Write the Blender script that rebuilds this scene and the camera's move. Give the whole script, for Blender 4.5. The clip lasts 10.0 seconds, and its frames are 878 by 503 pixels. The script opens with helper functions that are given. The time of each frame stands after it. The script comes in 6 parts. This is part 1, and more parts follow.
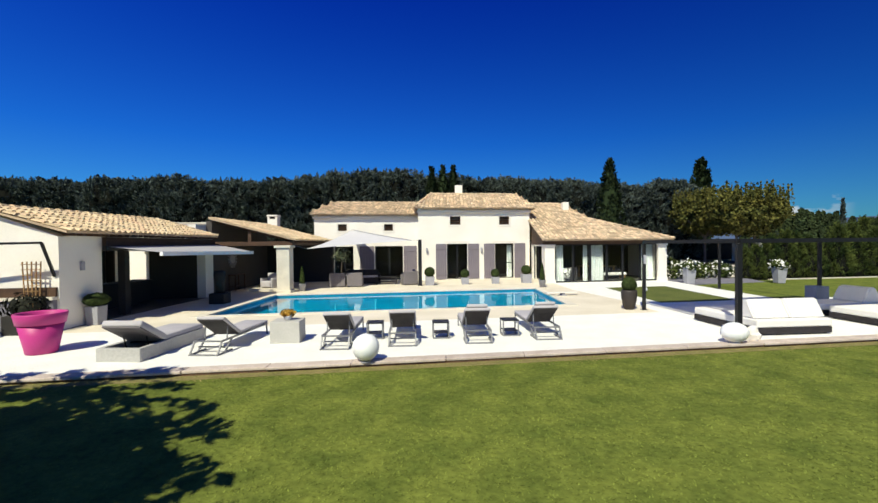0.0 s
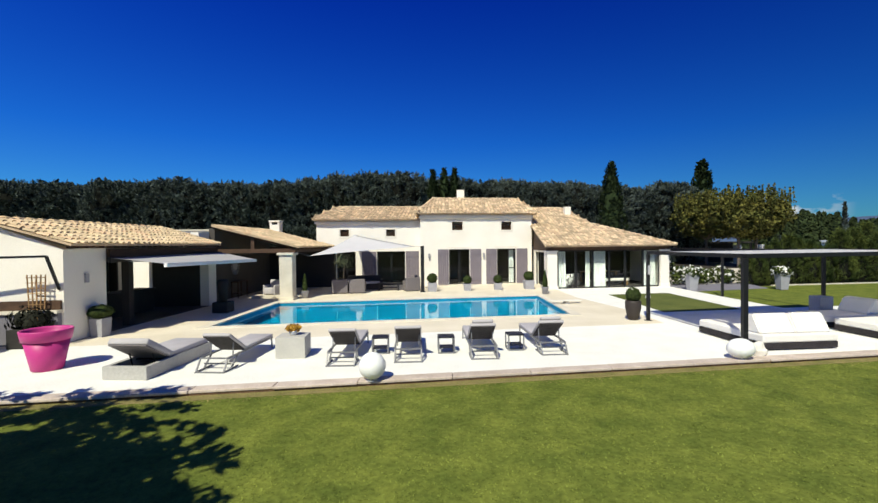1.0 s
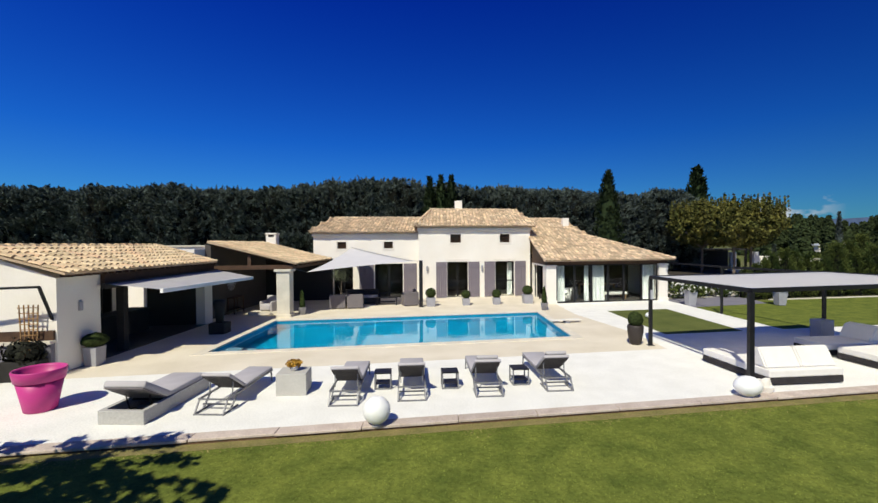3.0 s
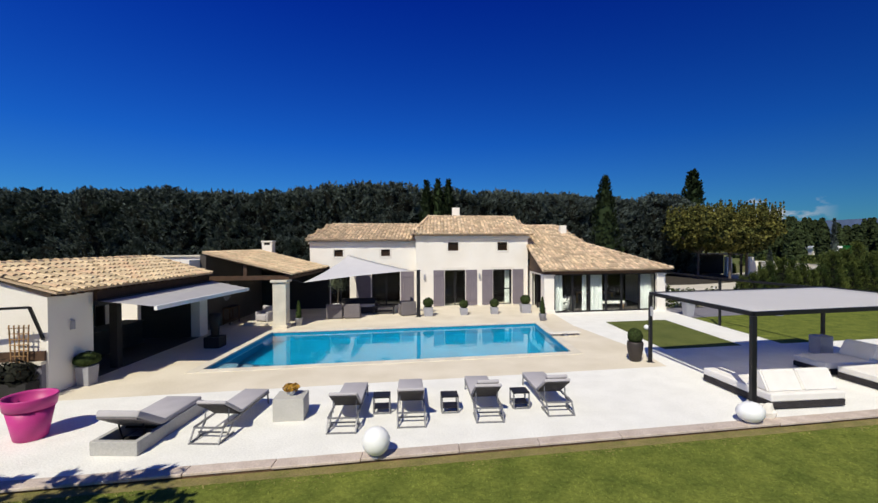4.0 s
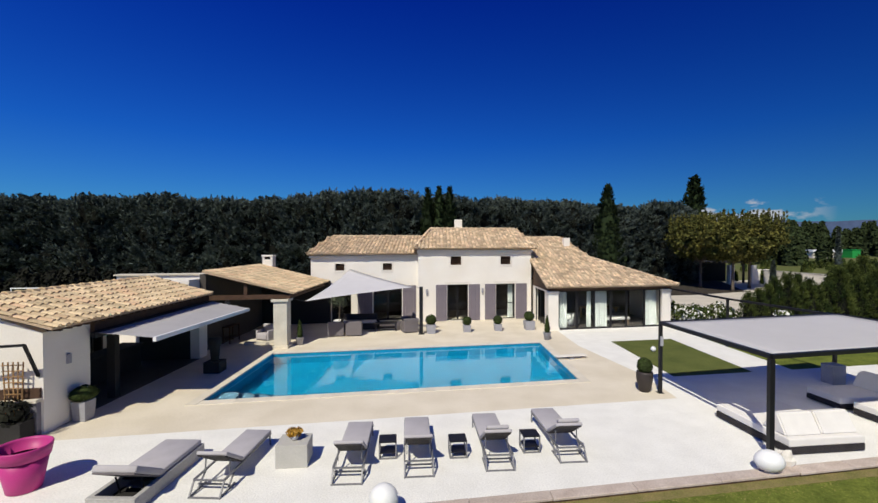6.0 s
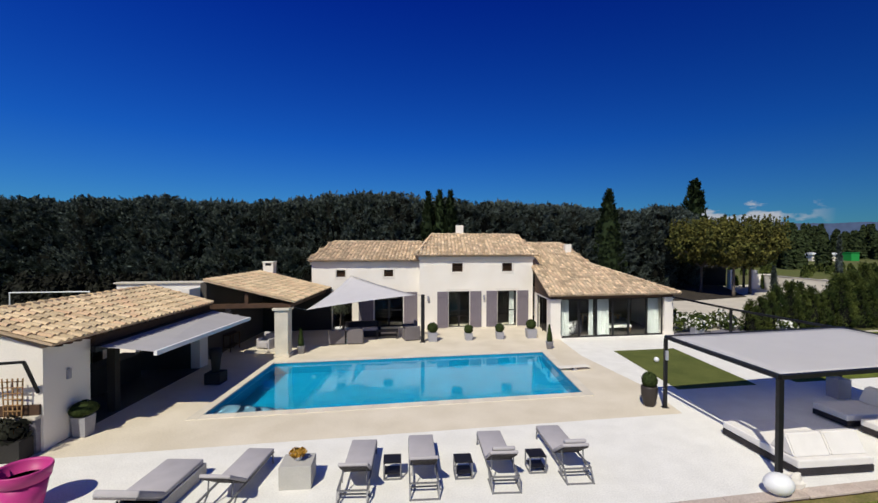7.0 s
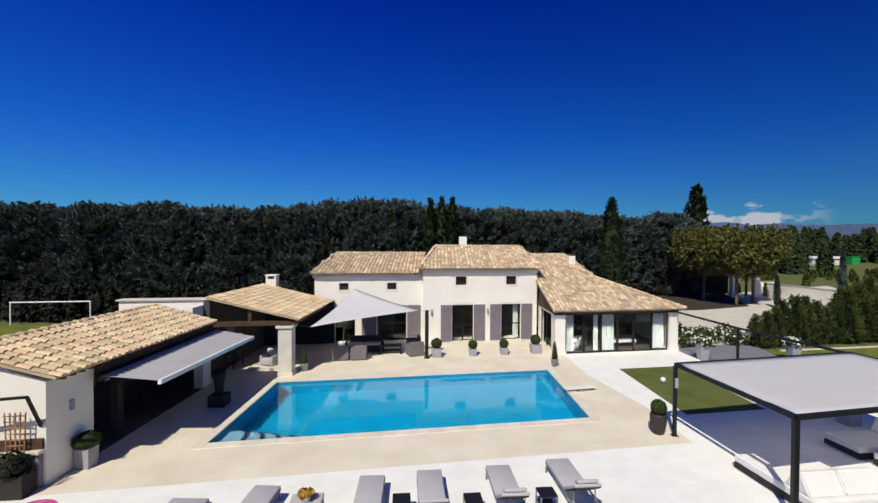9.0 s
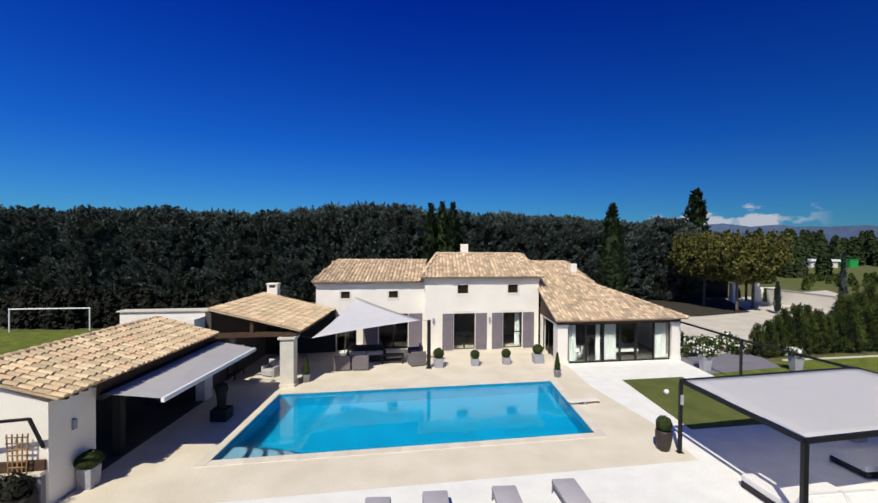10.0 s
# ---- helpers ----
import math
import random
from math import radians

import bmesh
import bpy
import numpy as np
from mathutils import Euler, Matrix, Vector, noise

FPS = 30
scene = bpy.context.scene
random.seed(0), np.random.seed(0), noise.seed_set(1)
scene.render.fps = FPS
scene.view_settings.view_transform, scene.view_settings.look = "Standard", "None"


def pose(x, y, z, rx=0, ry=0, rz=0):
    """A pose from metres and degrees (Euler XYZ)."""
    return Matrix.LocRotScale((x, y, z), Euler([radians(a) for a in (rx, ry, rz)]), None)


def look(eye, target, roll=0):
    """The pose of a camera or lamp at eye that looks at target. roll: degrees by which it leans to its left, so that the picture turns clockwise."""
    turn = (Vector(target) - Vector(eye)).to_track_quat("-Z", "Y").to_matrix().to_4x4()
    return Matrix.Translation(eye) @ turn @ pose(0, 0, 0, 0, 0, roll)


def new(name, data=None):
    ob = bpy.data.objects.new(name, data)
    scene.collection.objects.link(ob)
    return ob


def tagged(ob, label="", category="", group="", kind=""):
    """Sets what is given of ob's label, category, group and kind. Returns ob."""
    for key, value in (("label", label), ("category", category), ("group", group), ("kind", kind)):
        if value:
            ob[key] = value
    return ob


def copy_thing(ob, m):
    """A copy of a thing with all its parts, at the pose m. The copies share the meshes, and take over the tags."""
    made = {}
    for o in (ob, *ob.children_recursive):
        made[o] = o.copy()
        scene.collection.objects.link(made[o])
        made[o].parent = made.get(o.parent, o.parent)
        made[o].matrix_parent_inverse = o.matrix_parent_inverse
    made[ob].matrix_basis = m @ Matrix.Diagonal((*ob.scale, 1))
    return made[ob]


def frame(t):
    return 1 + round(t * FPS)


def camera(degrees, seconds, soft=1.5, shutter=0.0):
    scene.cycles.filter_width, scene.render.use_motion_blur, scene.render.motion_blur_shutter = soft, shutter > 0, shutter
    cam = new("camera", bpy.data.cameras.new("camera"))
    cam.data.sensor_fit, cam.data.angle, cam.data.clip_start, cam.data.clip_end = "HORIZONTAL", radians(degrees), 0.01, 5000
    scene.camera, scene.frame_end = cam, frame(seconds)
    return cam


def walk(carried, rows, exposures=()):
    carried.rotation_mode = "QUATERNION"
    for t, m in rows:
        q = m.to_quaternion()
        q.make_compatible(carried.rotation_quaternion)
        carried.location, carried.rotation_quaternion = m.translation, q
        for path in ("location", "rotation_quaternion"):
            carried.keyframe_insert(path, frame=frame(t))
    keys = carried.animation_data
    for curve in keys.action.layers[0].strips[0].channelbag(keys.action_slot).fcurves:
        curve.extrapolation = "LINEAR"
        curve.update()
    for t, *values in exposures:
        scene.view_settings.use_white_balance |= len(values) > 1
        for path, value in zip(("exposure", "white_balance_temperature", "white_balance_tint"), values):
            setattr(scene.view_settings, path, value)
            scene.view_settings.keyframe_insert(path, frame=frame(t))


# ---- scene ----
cam = camera(90.6, 10.0)
PATH = [
    (0, (-0.016, -0.215, 2.265), (-0.049, 1.784, 2.233), -0.6),
    (0.5, (-0.085, -0.191, 2.444), (-0.119, 1.808, 2.411), -0.6),
    (1, (-0.138, -0.201, 2.628), (-0.172, 1.798, 2.595), -0.6),
    (1.5, (-0.227, -0.204, 2.824), (-0.258, 1.796, 2.79), -0.6),
    (2, (-0.29, -0.17, 3.009), (-0.316, 1.829, 2.975), -0.5),
    (2.5, (-0.316, -0.094, 3.191), (-0.336, 1.906, 3.159), -0.5),
    (4, (-0.445, 0.137, 3.943), (-0.436, 2.137, 3.91), -0.3),
    (4.5, (-0.483, 0.228, 4.175), (-0.474, 2.228, 4.142), -0.2),
    (5, (-0.523, 0.285, 4.391), (-0.512, 2.284, 4.358), -0.2),
    (5.5, (-0.572, 0.379, 4.613), (-0.561, 2.379, 4.579), -0.2),
    (7, (-0.805, 0.595, 5.247), (-0.788, 2.594, 5.214), 0.1),
    (7.5, (-0.838, 0.621, 5.403), (-0.822, 2.621, 5.372), 0.0),
    (8, (-0.886, 0.665, 5.617), (-0.87, 2.665, 5.585), 0.1),
    (8.5, (-0.978, 0.746, 5.836), (-0.961, 2.746, 5.804), 0.1),
    (9, (-1.05, 0.77, 6.061), (-1.032, 2.769, 6.028), 0.3),
    (9.5, (-1.177, 0.828, 6.296), (-1.154, 2.828, 6.265), 0.3),
    (10, (-1.245, 0.846, 6.527), (-1.221, 2.846, 6.498), 0.4),
]
walk(cam, [(t, look(eye, target, roll)) for t, eye, target, roll in PATH],
     [(0, 0.13, 6700, 2), (2.5, -0.02, 6600, 5), (5, -0.25, 6500, 10), (7.0, -0.34, 6500, 10), (7.5, -0.37, 6500, 10), (8.5, -0.26, 6450, 10), (9.2, -0.20, 6420, 10), (10, -0.16, 6400, 10)])

# ---- light ----
SUN = Vector((0.34, 0.84, -1.0)).normalized()          # the way the sunlight goes
world = bpy.data.worlds.new("sky")
scene.world = world
world.use_nodes = True
wt = world.node_tree
wt.nodes.clear()


def wnode(kind, **kw):
    n = wt.nodes.new(kind)
    for k, v in kw.items():
        n.inputs[k].default_value = v
    return n


sky = wt.nodes.new("ShaderNodeTexSky")
sky.sky_type = "NISHITA"
sky.sun_disc = False
sky.sun_elevation = math.asin(-SUN.z)
sky.sun_rotation = math.atan2(-SUN.x, -SUN.y)
sky.altitude, sky.air_density, sky.dust_density, sky.ozone_density = 300, 1.0, 0.3, 3.0
tint = wt.nodes.new("ShaderNodeMix")                    # the deep blue of a clear, dry day
tint.data_type, tint.blend_type = "RGBA", "MULTIPLY"
tint.inputs[0].default_value = 1.0
tint.inputs[7].default_value = (0.19, 0.48, 1.02, 1)
wbg = wnode("ShaderNodeBackground", Strength=0.081)
wout = wt.nodes.new("ShaderNodeOutputWorld")
wt.links.new(sky.outputs[0], tint.inputs[6])
wdeep = wt.nodes.new("ShaderNodeValToRGB")              # deepest at mid height, paler and warmer overhead
wdeep.color_ramp.elements[0].position, wdeep.color_ramp.elements[0].color = 0.0, (1.1, 1.35, 0.95, 1)
wdeep.color_ramp.elements[1].position, wdeep.color_ramp.elements[1].color = 0.50, (0.025, 0.335, 1.20, 1)
wdeep.color_ramp.elements.new(0.22).color = (0.28, 0.83, 1.20, 1)
# overhead stop, out of view, added to make the shade less blue
wdeep.color_ramp.elements.new(1.0).color = (1.5, 1.0, 0.80, 1)
wgrad = wt.nodes.new("ShaderNodeMix")
wgrad.data_type, wgrad.blend_type = "RGBA", "MULTIPLY"
wgrad.inputs[0].default_value = 1.0
# a low band of small clouds
wco = wt.nodes.new("ShaderNodeTexCoord")
wmap = wt.nodes.new("ShaderNodeMapping")
wmap.inputs["Scale"].default_value = (9.0, 9.0, 21.0)
wmap.inputs["Location"].default_value = (0.35, 0.0, 0.0)
wnz = wnode("ShaderNodeTexNoise", Scale=1.7, Detail=8.0, Roughness=0.55)
wsep = wt.nodes.new("ShaderNodeSeparateXYZ")
wband = wt.nodes.new("ShaderNodeMapRange")               # puffs thin out as they rise
for i, c in enumerate((0.056, 0.100, 0.20, -0.85)):
    wband.inputs[i + 1].default_value = c
wadd = wt.nodes.new("ShaderNodeMath")
wadd.operation = "ADD"
wcut = wt.nodes.new("ShaderNodeValToRGB")
wcut.color_ramp.elements[0].position, wcut.color_ramp.elements[1].position = 0.44, 0.66
wcloud = wt.nodes.new("ShaderNodeMix")
wcloud.data_type = "RGBA"
wcloud.inputs[7].default_value = (6.4, 6.9, 7.8, 1)
wside = wt.nodes.new("ShaderNodeValToRGB")              # they stand over the hills on one side only
wside.color_ramp.elements[0].position, wside.color_ramp.elements[0].color = 0.44, (0, 0, 0, 1)
wside.color_ramp.elements[1].position, wside.color_ramp.elements[1].color = 0.50, (1, 1, 1, 1)
wside.color_ramp.elements.new(0.62).color = (1, 1, 1, 1)
wside.color_ramp.elements.new(0.68).color = (0.0, 0.0, 0.0, 1)
wmul2 = wt.nodes.new("ShaderNodeMath")
wmul2.operation = "MULTIPLY"
wt.links.new(wco.outputs["Generated"], wmap.inputs["Vector"])
wt.links.new(wmap.outputs[0], wnz.inputs["Vector"])
wt.links.new(wco.outputs["Generated"], wsep.inputs[0])
wt.links.new(wsep.outputs["Z"], wband.inputs[0])
wpuff = wt.nodes.new("ShaderNodeMapRange")
wpuff.inputs[1].default_value, wpuff.inputs[2].default_value = 0.32, 0.68
wt.links.new(wnz.outputs["Fac"], wpuff.inputs[0])
wt.links.new(wpuff.outputs[0], wadd.inputs[0])
wt.links.new(wband.outputs[0], wadd.inputs[1])
wt.links.new(wadd.outputs[0], wcut.inputs[0])
wt.links.new(wsep.outputs["X"], wside.inputs[0])
wt.links.new(wcut.outputs[0], wmul2.inputs[0])
wt.links.new(wside.outputs[0], wmul2.inputs[1])
wt.links.new(wmul2.outputs[0], wcloud.inputs[0])
wt.links.new(wsep.outputs["Z"], wdeep.inputs[0])
wfall = wt.nodes.new("ShaderNodeMapRange")               # paler to the left, darker to the right, fitted to the camera's view
for i, c in enumerate((-0.75, 0.75, 1.27, 0.66)):
    wfall.inputs[i + 1].default_value = c
wside2 = wt.nodes.new("ShaderNodeVectorMath")
wside2.operation = "SCALE"
wt.links.new(wsep.outputs["X"], wfall.inputs[0])
wt.links.new(tint.outputs[2], wside2.inputs[0])
wt.links.new(wfall.outputs[0], wside2.inputs["Scale"])
wt.links.new(wside2.outputs[0], wgrad.inputs[6])
wt.links.new(wdeep.outputs[0], wgrad.inputs[7])
wt.links.new(wgrad.outputs[2], wcloud.inputs[6])
wt.links.new(wcloud.outputs[2], wbg.inputs["Color"])
wt.links.new(wbg.outputs[0], wout.inputs["Surface"])
sun = new("sun", bpy.data.lights.new("sun", "SUN"))
sun.data.energy, sun.data.angle, sun.data.color = 5.0, radians(0.55), (1.0, 0.945, 0.80)
sun.rotation_euler = SUN.to_track_quat("-Z", "Y").to_euler()


# ---- materials ----
def mat(name, base, rough=0.8, vary=0.12, scale=3.0, fine=60.0, bump=0.15, metal=0.0, second=None, amount=0.5, island=0.0, spec=0.3, alpha=1.0, trans=0.0, third=None):
    """A surface with a base colour, large stains (or a second colour), fine grain and relief."""
    m = bpy.data.materials.new(name)
    m.use_nodes = True
    nt = m.node_tree
    b = nt.nodes["Principled BSDF"]
    b.inputs["Roughness"].default_value = rough
    b.inputs["Metallic"].default_value = metal
    b.inputs["Specular IOR Level"].default_value = spec
    b.inputs["Transmission Weight"].default_value = trans
    co = nt.nodes.new("ShaderNodeNewGeometry")
    n1 = nt.nodes.new("ShaderNodeTexNoise")
    n1.inputs["Scale"].default_value, n1.inputs["Detail"].default_value = scale, 5
    n2 = nt.nodes.new("ShaderNodeTexNoise")
    n2.inputs["Scale"].default_value, n2.inputs["Detail"].default_value = fine, 3
    for n in (n1, n2):
        nt.links.new(co.outputs["Position"], n.inputs["Vector"])
    ramp = nt.nodes.new("ShaderNodeValToRGB")
    dark = second or tuple(c * (1 - vary * 2) for c in base)
    ramp.color_ramp.elements[0].position, ramp.color_ramp.elements[1].position = 0.5 - 0.3 * amount, 0.5 + 0.3 * amount
    ramp.color_ramp.elements[0].color, ramp.color_ramp.elements[1].color = (*dark, 1), (*base, 1)
    nt.links.new(n1.outputs["Fac"], ramp.inputs["Fac"])
    grain = nt.nodes.new("ShaderNodeMapRange")
    grain.inputs["To Min"].default_value, grain.inputs["To Max"].default_value = 1 - vary * 1.5, 1 + vary * 1.5
    grain.inputs["From Min"].default_value, grain.inputs["From Max"].default_value = 0.3, 0.7
    nt.links.new(n2.outputs["Fac"], grain.inputs["Value"])
    mul = nt.nodes.new("ShaderNodeVectorMath")
    mul.operation = "SCALE"
    nt.links.new(ramp.outputs["Color"], mul.inputs[0])
    nt.links.new(grain.outputs["Result"], mul.inputs["Scale"])
    last = mul.outputs["Vector"]
    if island:
        rnd = nt.nodes.new("ShaderNodeMapRange")
        rnd.inputs["To Min"].default_value, rnd.inputs["To Max"].default_value = 1 - island, 1 + island
        info = nt.nodes.new("ShaderNodeObjectInfo")
        add = nt.nodes.new("ShaderNodeMath")
        add.operation = "ADD"
        frac = nt.nodes.new("ShaderNodeMath")
        frac.operation = "FRACT"
        nt.links.new(co.outputs["Random Per Island"], add.inputs[0])
        nt.links.new(info.outputs["Random"], add.inputs[1])
        nt.links.new(add.outputs[0], frac.inputs[0])
        nt.links.new(frac.outputs[0], rnd.inputs["Value"])
        mul2 = nt.nodes.new("ShaderNodeVectorMath")
        mul2.operation = "SCALE"
        nt.links.new(last, mul2.inputs[0])
        nt.links.new(rnd.outputs["Result"], mul2.inputs["Scale"])
        last = mul2.outputs["Vector"]
        if third:
            pick = nt.nodes.new("ShaderNodeMapRange")
            pick.inputs["From Min"].default_value, pick.inputs["From Max"].default_value = 0.66, 1.0
            pick.inputs["To Max"].default_value = 0.7
            hue = nt.nodes.new("ShaderNodeMath")
            hue.operation, hue.inputs[1].default_value = "MULTIPLY", 7.31
            hfr = nt.nodes.new("ShaderNodeMath")
            hfr.operation = "FRACT"
            mix3 = nt.nodes.new("ShaderNodeMix")
            mix3.data_type = "RGBA"
            mix3.inputs[7].default_value = (*third, 1)
            nt.links.new(frac.outputs[0], hue.inputs[0])
            nt.links.new(hue.outputs[0], hfr.inputs[0])
            nt.links.new(hfr.outputs[0], pick.inputs["Value"])
            nt.links.new(pick.outputs["Result"], mix3.inputs[0])
            nt.links.new(last, mix3.inputs[6])
            last = mix3.outputs[2]
    nt.links.new(last, b.inputs["Base Color"])
    if bump:
        bp = nt.nodes.new("ShaderNodeBump")
        bp.inputs["Strength"].default_value, bp.inputs["Distance"].default_value = bump, 0.02
        nt.links.new(n2.outputs["Fac"], bp.inputs["Height"])
        nt.links.new(bp.outputs["Normal"], b.inputs["Normal"])
    return m


